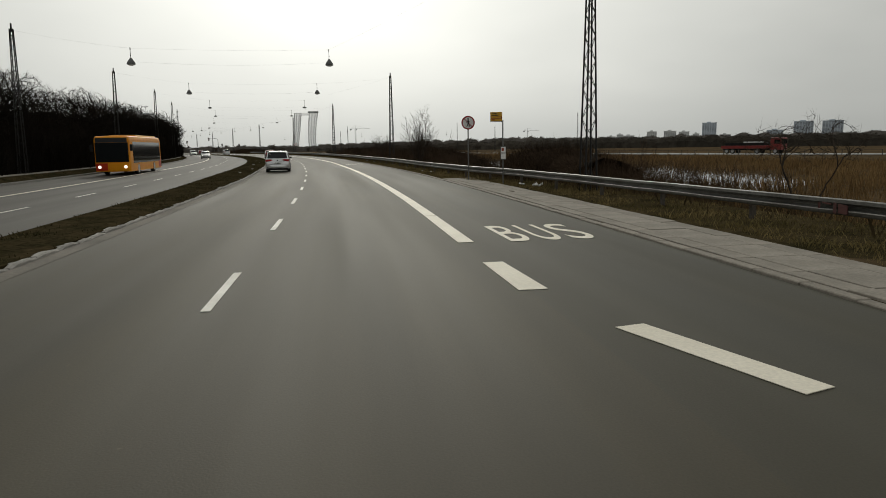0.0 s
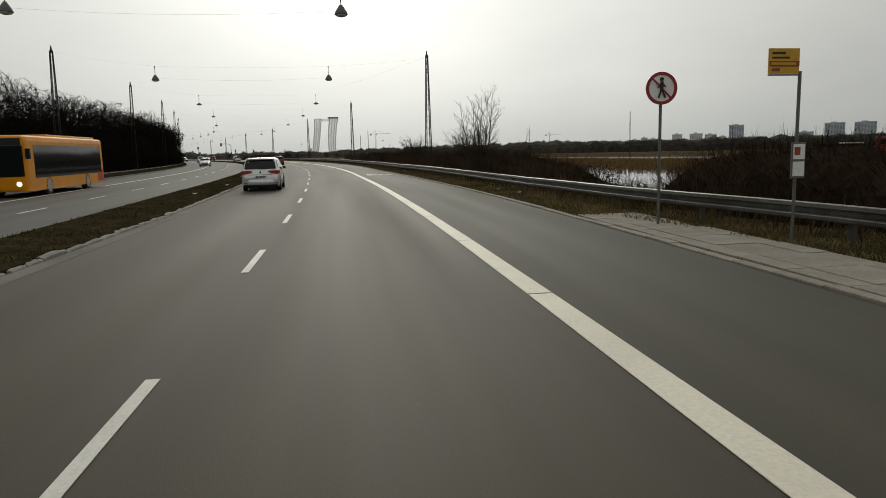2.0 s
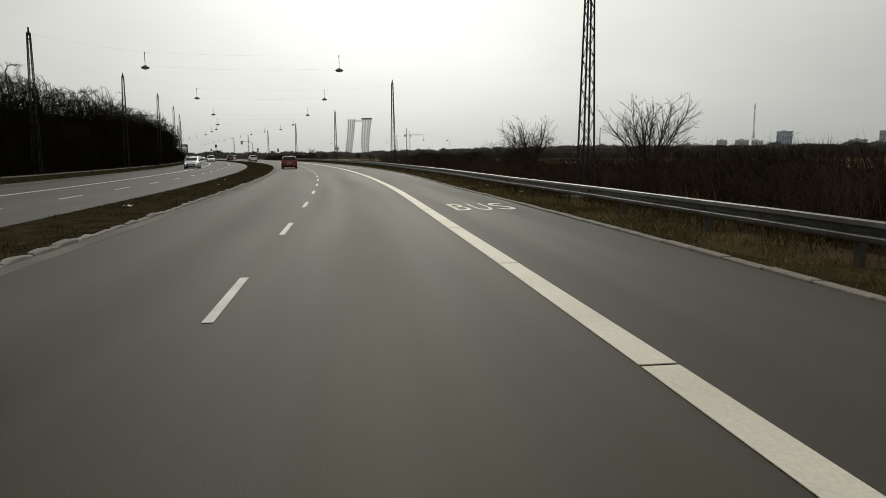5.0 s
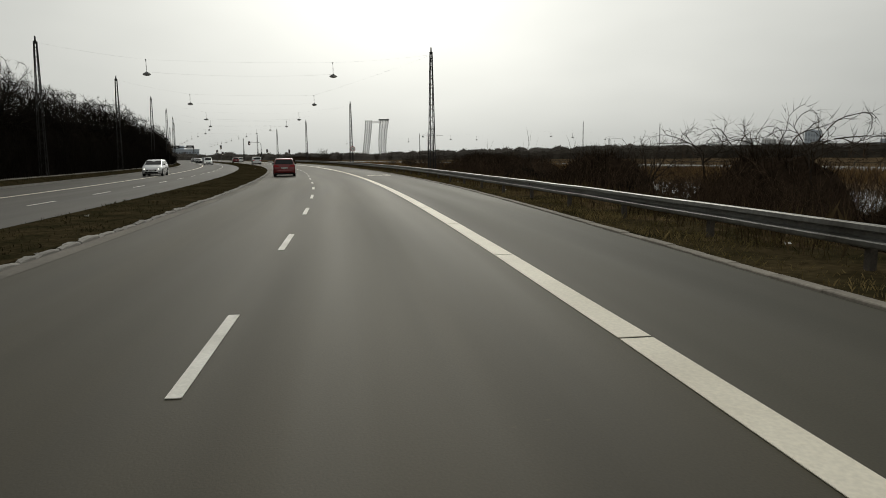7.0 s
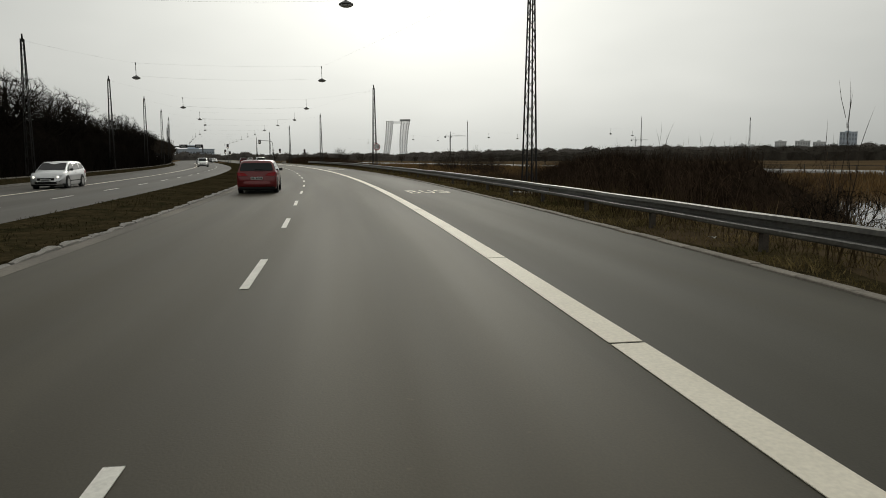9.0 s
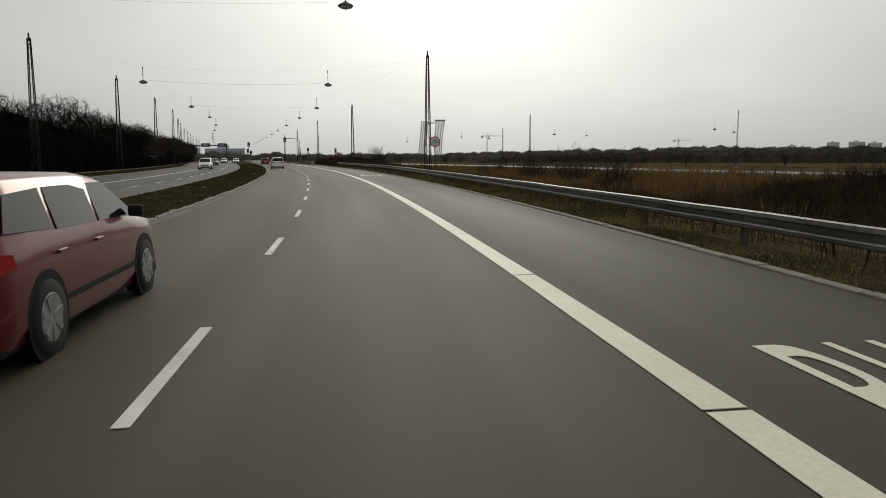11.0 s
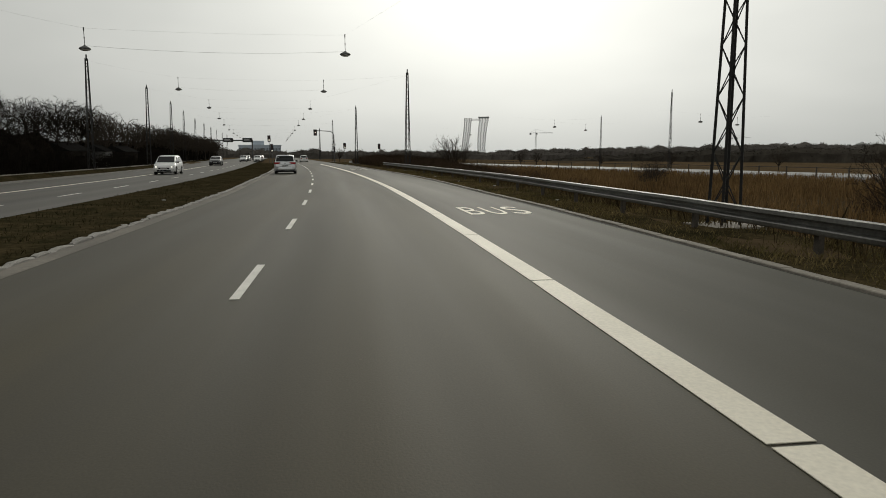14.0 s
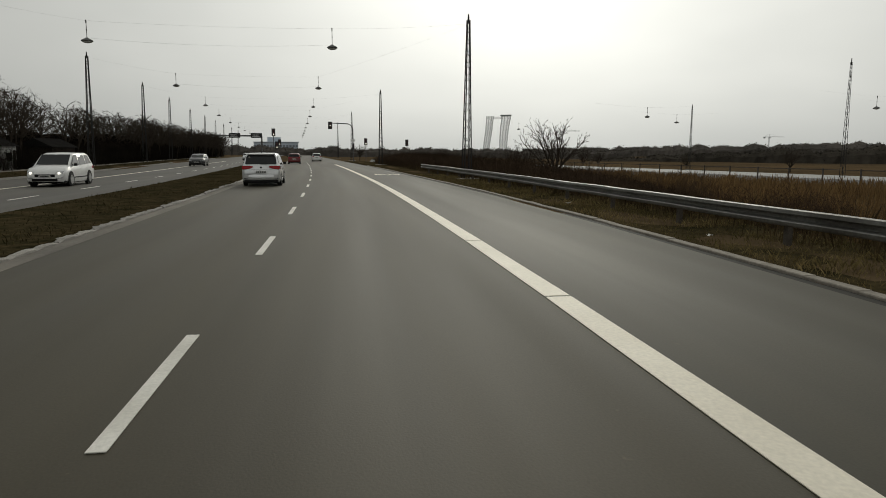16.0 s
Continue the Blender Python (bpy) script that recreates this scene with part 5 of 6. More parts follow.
blades("far_verge_grass", scatter(G, 12000, 20, 400, lambda y: OPP_R(y) - 1.05, lambda y: OPP_R(y) - 0.3, 0.05, 0.16, 0.7, 0.02, lambda y, o, p: 0.10 + 0.31 * (OPP_R(y) - 0.25 - o) / 0.8 - 0.03, 0.6), M_TURF, "short brown grass beyond the opposite carriageway", "grass")
blades("reeds", scatter(G, 110000, 172, 330, lambda y: RAIL(y) + 3.5, lambda y: 52.0 if y < 235 else float(np.interp(y, [235, 300, 330], [44, 26, 16])), 0.40, 0.85, 0.25, 0.028, lambda y, o, p: ground_height(y, o, p) - 0.05, 0.8), M_REED, "brown bed of dry reeds behind the guardrail", "reeds")
blades("marsh_reeds", scatter(G, 60000, 0, 172, lambda y: 14.5, lambda y: 60.0, 0.4, 0.85, 0.3, 0.035, lambda y, o, p: ground_height(y, o, p) - 0.05, 0.9) , M_REED, "dry brown reeds round the pond", "reeds")


# ---- vehicles ----
def loft(bm, rings, cap=True):
    vs = [[bm.verts.new(p) for p in r] for r in rings]
    n = len(rings[0])
    for a, b in zip(vs, vs[1:]):
        for i in range(n - 1):
            bm.faces.new((a[i], a[i + 1], b[i + 1], b[i]))
    if cap:
        bm.faces.new(vs[0][::-1])
        bm.faces.new(vs[-1])
    return vs


def quad_panel(pts, out, t=0.008):
    """A thin pane over four or more corners, pushed out along the given way."""
    bm = bmesh.new()
    o = Vector(out).normalized()
    a = [bm.verts.new(Vector(p) + o * 0.004) for p in pts]
    b = [bm.verts.new(Vector(p) + o * (0.004 + t)) for p in pts]
    bm.faces.new(b)
    bm.faces.new(a[::-1])
    n = len(pts)
    for i in range(n):
        bm.faces.new((a[i], a[(i + 1) % n], b[(i + 1) % n], b[i]))
    bmesh.ops.recalc_face_normals(bm, faces=bm.faces)
    return bm


def wheel(parent, x, y, r, w, side):
    bm = bmesh.new()
    turn = pose(x, y, r, 0, 90, 0)
    lathe(bm, [(r * 0.62, -w / 2), (r * 0.93, -w / 2), (r, -w / 2 + 0.03), (r, w / 2 - 0.03), (r * 0.93, w / 2), (r * 0.62, w / 2)], 24, turn)
    ty = part("wheel", bm, M_TYRE, parent, "", True)
    bm = bmesh.new()
    f = side * (w / 2 - 0.012)
    for k in range(7):
        a = 2 * math.pi * k / 7
        bar(bm, turn @ Vector((0.03 * math.cos(a), 0.03 * math.sin(a), f)), turn @ Vector((r * 0.60 * math.cos(a), r * 0.60 * math.sin(a), f)), 0.05, 0.075)
    lathe(bm, [(r * 0.56, f - 0.02), (r * 0.66, f - 0.02), (r * 0.66, f + 0.01), (r * 0.60, f + 0.015)], 24, turn)
    part("rim", bm, M_RIM, ty, "spoked alloy rim")


def bumper(h, y0, z0, z1, back=1):
    """A bumper skin that curves round the corners of the tail (back=1) or nose (back=-1)."""
    bm = bmesh.new()
    rings = []
    for k in range(-8, 9):
        u = k / 8
        x, y = u * h * 0.985, y0 + back * (-0.075 + 0.10 * u * u + 0.26 * abs(u) ** 7)
        prof = [(0.05, z0), (0.012, z0 + 0.03), (0.0, z0 + (z1 - z0) * 0.45), (0.012, z1 - 0.07), (0.05, z1 - 0.015), (0.12, z1), (0.30, z1 - 0.01), (0.30, z0)]
        rings.append([(x, y + back * d, z) for d, z in prof])
    loft(bm, rings)
    bmesh.ops.recalc_face_normals(bm, faces=bm.faces)
    return bm


def car(name, label, m, body, L=4.5, W=1.83, H=1.63, hood=0.95, belt=0.98, nose=1.0, wind=0.55, rear=0.28, estate=True, lit=False, wheel_r=0.33, rails=False, mpv=False, group="cars on the road"):
    """A car with its nose towards +y. nose, wind: length of the bonnet and of the raked screen; rear: rake of the tail."""
    c = empty(name, m, label, "car", group)
    h, y0, y1 = W / 2, -L / 2, L / 2
    screen_foot, screen_top = y1 - nose, y1 - nose - wind * 1.25
    tail_top, tail_foot = y0 + rear + 0.06, y0 + (0.05 if estate else 0.55)

    def ringpts(y, low, mid, top, wide, topw):
        return [(-wide * 0.93, y, low), (-wide, y, low + 0.14), (-wide, y, mid - 0.18), (-wide * 0.965, y, mid), (-topw, y, top - 0.05), (-topw * 0.86, y, top), (0, y, top + 0.015),
                (topw * 0.86, y, top), (topw, y, top - 0.05), (wide * 0.965, y, mid), (wide, y, mid - 0.18), (wide, y, low + 0.14), (wide * 0.93, y, low)]
    rings = [
        ringpts(y0, 0.36, 0.78, 0.82, h * 0.88, h * 0.80), ringpts(y0 + 0.06, 0.24, belt * 0.93, belt * 0.97, h * 0.95, h * 0.84),
        ringpts(tail_foot + 0.04, 0.22, belt, belt + 0.05, h * 0.985, h * 0.86), ringpts(tail_top, 0.20, belt, H - 0.06, h, h * 0.77), ringpts(tail_top + 0.35, 0.19, belt, H, h, h * 0.80),
        ringpts(-0.1, 0.19, belt, H + 0.005, h, h * 0.81), ringpts(screen_top, 0.19, belt - 0.01, H - 0.06, h, h * 0.78), ringpts(screen_foot, 0.19, belt - 0.03, hood + 0.06, h * 0.995, h * 0.84),
        ringpts(y1 - nose * 0.5, 0.20, belt - 0.10, hood - 0.02, h * 0.985, h * 0.82), ringpts(y1 - 0.14, 0.22, 0.72, hood - 0.16, h * 0.93, h * 0.78), ringpts(y1, 0.30, 0.58, 0.66, h * 0.80, h * 0.72)]
    bm = bmesh.new()
    loft(bm, rings)
    bmesh.ops.recalc_face_normals(bm, faces=bm.faces)
    part("body", bm, body, c, "", True)
    part("sill", boxes((-h * 0.93, h * 0.93, y0 + 0.15, y1 - 0.15, 0.16, 0.30, 0.03)), M_TRIM, c)
    for s in (-1, 1):
        def side(y, z, push=0.0):
            f = (z - belt) / (H - 0.05 - belt)
            return (s * (h * (0.965 - (0.965 - 0.79) * f) + 0.002 + push), y, z)
        zt = H - 0.11
        a = [side(screen_foot - 0.10, belt + 0.02), side(0.02, belt + 0.03), side(0.02, zt), side(screen_top - 0.10, zt)]
        b = [side(-0.06, belt + 0.03), side(-1.00, belt + 0.05), side(-0.98, zt), side(-0.06, zt)]
        e = [side(-1.08, belt + 0.06), side(tail_foot + 0.28, belt + 0.10), side(tail_top + 0.22, zt - 0.03), side(-1.06, zt)]
        for pane in (a, b, e) if estate else (a, b):
            part("side_window", quad_panel(pane, (s, 0, 0.3)), M_GLASS, c)
        part("mirror", boxes(*[(s * (h - 0.01), s * (h + 0.15), screen_foot - 0.40, screen_foot - 0.30, belt + 0.00, belt + 0.13, 0.03)] if s > 0 else [(-h - 0.15, -h + 0.01, screen_foot - 0.40, screen_foot - 0.30, belt + 0.00, belt + 0.13, 0.03)]), M_TRIM, c, "black door mirror")
        for yh in (-0.22, -1.12):
            part("door_handle", boxes((min(s * (h - 0.01), s * (h + 0.025)), max(s * (h - 0.01), s * (h + 0.025)), yh, yh + 0.18, belt - 0.15, belt - 0.12, 0.006)), body, c)
        part("side_trim", boxes((min(s * h, s * (h + 0.012)), max(s * h, s * (h + 0.012)), -1.2, 1.0, 0.40, 0.45)), M_TRIM, c)
        for yw in (y0 + 0.88, y1 - 0.86):
            bm = bmesh.new()
            lathe(bm, [(0.02, 0.0), (wheel_r + 0.065, 0.0), (wheel_r + 0.065, -0.02)] if s > 0 else [(0.02, 0.0), (wheel_r + 0.065, 0.0), (wheel_r + 0.065, 0.02)], 24, pose(s * (h + 0.002), yw, wheel_r + 0.01, 0, 90, 0))
            part("wheel_arch", bm, M_TRIM, c)
        if mpv:
            part("tail_light", quad_panel([(s * h * 0.40, y0 + 0.02, 0.945), (s * h * 0.58, y0 + 0.012, 0.865), (s * h * 0.955, y0 + 0.02, 0.815), (s * h * 0.97, y0 + 0.05, 1.0), (s * h * 0.60, y0 + 0.03, 1.005), (s * h * 0.44, y0 + 0.03, 0.985)], (0, -1, 0.1), 0.03), M_TAIL, c, "wide red tail light")
            part("bumper_slot", boxes((min(s * h * 0.66, s * h * 0.90), max(s * h * 0.66, s * h * 0.90), y0 + 0.00, y0 + 0.10, 0.37, 0.42, 0.015)), M_TRIM, c)
        else:
            part("tail_light", quad_panel([(s * h * 0.42, y0 - 0.002, belt - 0.17), (s * h * 0.90, y0 + 0.012, belt - 0.19), (s * h * 0.94, y0 + 0.03, belt - 0.02), (s * h * 0.60, y0 + 0.01, belt - 0.05)], (0, -1, 0.1), 0.03), M_TAIL, c, "red tail light")
        part("tail_light", quad_panel([(s * h * 0.965, y0 + 0.07, belt - 0.19), (s * h * 0.995, y0 + 0.36, belt - 0.16), (s * h * 0.985, y0 + 0.32, belt - 0.05), (s * h * 0.955, y0 + 0.07, belt - 0.02)], (s, 0, 0), 0.02), M_TAIL, c, "red tail light")
        part("headlight", quad_panel([(s * h * 0.50, y1 + 0.0, 0.60), (s * h * 0.84, y1 - 0.07, 0.60), (s * h * 0.90, y1 - 0.16, 0.74), (s * h * 0.56, y1 - 0.06, 0.72)], (0, 1, 0.2), 0.02), M_HEADOFF, c, "clear headlight")
        if lit:
            bm = bmesh.new()
            bmesh.ops.create_uvsphere(bm, u_segments=10, v_segments=6, radius=0.07, matrix=Matrix.Translation((s * h * 0.70, y1 - 0.03, 0.65)))
            part("bulb", bm, M_HEAD, c, "lit headlight bulb")
        for yw in (y0 + 0.88, y1 - 0.86):
            wheel(c, s * (h - 0.085), yw, wheel_r, 0.21, s)
        if rails:
            bm = bmesh.new()
            bar(bm, (s * h * 0.72, tail_top + 0.3, H + 0.05), (s * h * 0.72, screen_top - 0.2, H + 0.05), 0.035)
            for yy in (tail_top + 0.32, screen_top - 0.22):
                bar(bm, (s * h * 0.72, yy, H - 0.03), (s * h * 0.72, yy, H + 0.05), 0.035)
            part("roof_rail", bm, M_TRIM, c)
    w2 = h * 0.74
    part("windscreen", quad_panel([(-h * 0.80, screen_foot - 0.02, hood + 0.10), (h * 0.80, screen_foot - 0.02, hood + 0.10), (w2 * 0.98, screen_top + 0.03, H - 0.09), (-w2 * 0.98, screen_top + 0.03, H - 0.09)], (0, 1, 0.8), 0.012), M_GLASS, c)
    def rear_pt(u, z):
        f = (z - belt - 0.05) / (H - 0.06 - belt - 0.05)
        return (u * h * (0.855 - 0.095 * f), tail_foot + 0.04 + (tail_top - tail_foot - 0.04) * f - 0.002, z)
    zb, zt = belt + 0.05, H - 0.125
    rw = part("rear_window", quad_panel([rear_pt(u, z) for u, z in ((-0.93, zb), (0.93, zb), (0.975, zb + 0.04), (0.97, zt - 0.09), (0.93, zt - 0.02), (0.84, zt), (-0.84, zt), (-0.93, zt - 0.02), (-0.97, zt - 0.09), (-0.975, zb + 0.04))], (0, -1, 0.35), 0.02), M_GLASS, c)
    if mpv:
        a = rear_pt(-0.78, zt - 0.09)
        bm = bmesh.new()
        disc(bm, 0.05, -0.004, 0.0, 0.0, 16)
        part("sticker", bm, M_WHITE, rw, "small round white sticker", m=pose(a[0], a[1] - 0.035, a[2], 25, 0, 0))
        bm = bmesh.new()
        disc(bm, 0.05, -0.02, 0.0, 0.0, 18)
        part("badge", bm, M_TRIM, c, "round dark badge", m=pose(0, y0 + 0.03, 0.92))
        part("tailgate_crease", boxes((-h * 0.62, h * 0.62, y0 - 0.004, y0 + 0.05, 0.795, 0.812, 0.004)), M_TRIM, c)
        part("spoiler", boxes((-h * 0.74, h * 0.74, tail_top - 0.16, tail_top + 0.12, H - 0.085, H - 0.035, 0.02)), body, c)
        part("roof_aerial", boxes((-0.02, 0.02, tail_top + 0.22, tail_top + 0.36, H - 0.01, H + 0.07, 0.012)), M_TRIM, c)
        for s in (-1, 1):
            part("window_trim", boxes((min(s * h * 0.962, s * h * 0.975), max(s * h * 0.962, s * h * 0.975), tail_foot + 0.3, screen_foot - 0.2, belt - 0.012, belt + 0.014)), M_TRIM, c)
    part("rear_bumper", bumper(h, y0, 0.30, 0.60), body, c, "", True)
    part("diffuser", boxes((-h * 0.90, h * 0.90, y0 - 0.03, y0 + 0.35, 0.19, 0.31, 0.03)), M_TRIM, c)
    part("front_bumper", bumper(h * 0.93, y1, 0.24, 0.46, -1), body, c, "", True)
    part("air_intake", boxes((-h * 0.62, h * 0.62, y1 - 0.05, y1 + 0.082, 0.27, 0.40, 0.02)), M_TRIM, c, "black lower air intake")
    part("grille", boxes((-h * 0.50, h * 0.50, y1 - 0.10, y1 + 0.02, 0.47, 0.60, 0.02)), M_TRIM, c)
    plate = part("number_plate", boxes((-0.26, 0.26, y0 - 0.03, y0 + 0.02, 0.64, 0.76, 0.004)), M_PLATE, c, "white number plate")
    for k in (0, 1, 2.35, 3.35, 4.45, 5.25):
        part("plate_bar", boxes((-0.225 + k * 0.078, -0.175 + k * 0.078, y0 - 0.036, y0 - 0.031, 0.662, 0.738)), M_BLACK, plate)
    plate = part("number_plate", boxes((-0.26, 0.26, y1 + 0.03, y1 + 0.06, 0.44, 0.55, 0.004)), M_PLATE, c, "white number plate")
    part("plate_bar", boxes((-0.20, 0.20, y1 + 0.061, y1 + 0.066, 0.47, 0.52)), M_BLACK, plate)
    part("wiper", boxes((-0.05, 0.30, tail_foot - 0.05, tail_foot - 0.02, belt + 0.10, belt + 0.125)), M_TRIM, c)
    return c


def bus(m):
    b = empty("city_bus", m, "yellow city bus with dark windows and red tail", "bus")
    L, h, H = 12.0, 1.275, 3.0
    def rp_(y, k, top):
        return [(-h * k, y, 0.30), (-h * k, y, 1.0), (-h * k, y, top - 0.28), (-h * k * 0.97, y, top - 0.08), (-h * k * 0.86, y, top), (0, y, top + 0.02), (h * k * 0.86, y, top), (h * k * 0.97, y, top - 0.08), (h * k, y, top - 0.28), (h * k, y, 1.0), (h * k, y, 0.30)]
    bm = bmesh.new()
    loft(bm, [rp_(-6.0, 0.96, H - 0.08), rp_(-5.85, 1, H), rp_(5.7, 1, H), rp_(5.93, 0.97, H - 0.05), rp_(6.0, 0.90, H - 0.14)])
    bmesh.ops.recalc_face_normals(bm, faces=bm.faces)
    part("body", bm, M_BUS, b)
    part("roof_pod", boxes((-1.0, 1.0, -5.4, 2.4, H, H + 0.12, 0.05)), M_BUSROOF, b, "pale roof fairing")
    part("windscreen", boxes((-1.17, 1.17, 5.92, 6.04, 1.02, 2.50, 0.03)), M_GLASS, b)
    part("destination_display", boxes((-1.12, 1.12, 5.90, 6.03, 2.51, 2.86, 0.02)), M_SIGBOX, b, "dark destination display")
    part("front_panel", boxes((-1.18, 1.18, 5.9, 6.06, 0.34, 0.98, 0.06)), M_BUS, b)
    part("red_panel", boxes((0.35, 1.19, 6.05, 6.075, 0.40, 0.95)), M_BUSRED, b, "orange-red front panel")
    part("rear_window", boxes((-1.05, 1.05, -6.03, -5.95, 1.7, 2.6, 0.02)), M_GLASS, b)
    for s in (-1, 1):
        for k in range(7):
            y = 5.0 - k * 1.5
            part("side_window", boxes((min(s * (h - 0.01), s * (h + 0.012)), max(s * (h - 0.01), s * (h + 0.012)), y - 1.47, y, 0.92, 2.55)), M_GLASS, b)
        part("red_tail", boxes((min(s * (h - 0.01), s * (h + 0.008)), max(s * (h - 0.01), s * (h + 0.008)), -5.75, -4.7, 0.4, 1.08)), M_BUSRED, b, "red tail panel")
        bm = bmesh.new()
        disc(bm, 0.12, 6.06, 6.09, 0.66, 16)
        part("headlight", bm, M_HEAD, b, "lit headlight", m=pose(s * 0.92, 0, 0))
        part("mirror", boxes((min(s * 1.33, s * 1.52), max(s * 1.33, s * 1.52), 5.95, 6.15, 1.85, 2.35, 0.03)), M_TRIM, b)
        for yw in (3.3, -2.7):
            wheel(b, s * (h - 0.14), yw, 0.48, 0.28, s)
    return b


car("silver_people_carrier", "silver people carrier with dark rear glass driving in the lane", at_road(67.6, -2.25), M_SILVER, rails=True, belt=1.03, mpv=True)
car("red_estate_car", "dark red estate car driving ahead in the lane", at_road(148.5, -2.0), M_CARRED, L=4.5, W=1.76, H=1.50)
car("silver_people_carrier", "silver people carrier with dark rear glass near the junction", at_road(243, -2.25), M_SILVER, rails=True, belt=1.03, mpv=True)
car("red_estate_car", "dark red estate car close before the junction", at_road(306, -1.9), M_CARRED, L=4.5, W=1.76, H=1.50)
car("white_hatchback", "small white hatchback driving ahead in the lane", at_road(331, 2.0), M_CARWHITE, L=3.8, W=1.66, H=1.48, nose=0.85)
car("oncoming_estate_car", "pale silver car with lit headlights on the opposite carriageway", at_road(157.5, -13.9, 0, 180), M_SILVER, L=4.3, W=1.76, H=1.50, lit=True)
car("oncoming_people_carrier", "white people carrier with lit headlights on the opposite carriageway", at_road(243.6, -12.35, 0, 180), M_CARWHITE, L=4.4, W=1.80, H=1.62, lit=True)
car("oncoming_saloon", "charcoal saloon car on the opposite carriageway", at_road(291.4, -13.2, 0, 180), M_CARDARK, L=4.5, W=1.78, H=1.45, nose=1.1)
bus(at_road(72.4, -14.5, 0, 180))
for y, o, paint_, lab in ((345, -8.3, M_CARWHITE, "white"), (352, -8.2, M_CARDARK, "dark"), (359, -8.3, M_CARBLUE, "blue-grey"), (366, -8.2, M_CARWHITE, "white"), (374, -8.4, M_CARDARK, "dark"), (350, -11.8, M_SILVER, "silver"),
                          (362, -12.0, M_CARDARK, "dark"), (383, -8.3, M_SILVER, "silver"), (376, -12.0, M_CARWHITE, "white")):
    car("queued_car", lab + " car waiting in the queue at the junction", at_road(y, o, 0, 180), paint_, L=4.2, W=1.75, H=1.48, lit=lab == "white", group="cars queued at the junction")


# ---- distance: woods, blocks of flats, leaning towers, cranes, huts ----
def woods(name, line, depth, label, seed=3, material=M_HAZYWOODS):
    """A belt of far leafless trees; line: (x, y, height): a lumpy dense body with ragged shards along its top."""
    rng = random.Random(seed)
    verts, faces = [], []
    hmax = max(h for _, _, h in line)
    step = hmax * 0.22
    pts = []
    for (x0, y0, h0), (x1, y1, h1) in zip(line, line[1:]):
        n = max(2, int(math.hypot(x1 - x0, y1 - y0) / step))
        pts += [(x0 + (x1 - x0) * i / n, y0 + (y1 - y0) * i / n, h0 + (h1 - h0) * i / n) for i in range(n)]
    ring = 7
    for i, (x, y, h) in enumerate(pts):
        s = i * step / hmax
        lump = 0.84 + 0.16 * noise.noise((s * 0.5, seed, 0)) + 0.26 * noise.noise((s * 1.3, seed, 4)) + 0.16 * noise.noise((s * 3.5, seed, 8))
        for k in range(ring):
            a = math.pi * k / (ring - 1)
            f = 1 + 0.25 * noise.noise((s * 2, k * 0.9, seed))
            verts.append(Vector((x, y - math.cos(a) * depth * 0.5 * f, -1.4 + max(0, math.sin(a)) ** 0.6 * h * lump * 0.93)))
        for _ in range(90):
            u = -1 + 1.5 * rng.random()
            top = h * lump * math.sqrt(1 - u * u) ** 0.6
            c = Vector((x + rng.uniform(-0.7, 0.7) * step, y + u * depth * 0.5, -1.4 + top * (0.95 - 0.5 * rng.random() ** 2)))
            pts_s = hmax * rng.uniform(0.025, 0.065)
            q = len(verts)
            faces.append((-q - 1,))
            verts += [c + Vector((rng.uniform(-1, 1), rng.uniform(-1, 1), rng.uniform(-0.8, 1.6))) * pts_s for _ in range(3)]
    # the body's rings lie 7 + 270 places apart, each ring followed by its shards
    per = ring + 270
    shards = [(-f[0] - 1, -f[0], -f[0] + 1) for f in faces]
    body = [(i * per + k, i * per + k + 1, (i + 1) * per + k + 1, (i + 1) * per + k) for i in range(len(pts) - 1) for k in range(ring - 1)]
    tagged(obj(name, mesh(name, verts, body + shards, material)), label, "woods", "", "stuff")


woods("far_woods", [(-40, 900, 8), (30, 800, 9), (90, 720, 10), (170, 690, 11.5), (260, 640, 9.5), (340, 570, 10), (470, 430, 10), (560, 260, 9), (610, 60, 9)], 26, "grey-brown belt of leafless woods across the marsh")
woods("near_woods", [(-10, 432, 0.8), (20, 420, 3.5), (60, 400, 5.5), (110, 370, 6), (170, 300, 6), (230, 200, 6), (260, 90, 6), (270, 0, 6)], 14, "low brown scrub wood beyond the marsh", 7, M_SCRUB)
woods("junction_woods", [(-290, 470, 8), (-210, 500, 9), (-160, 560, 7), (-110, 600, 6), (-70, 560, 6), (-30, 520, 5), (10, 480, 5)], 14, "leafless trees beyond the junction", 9)


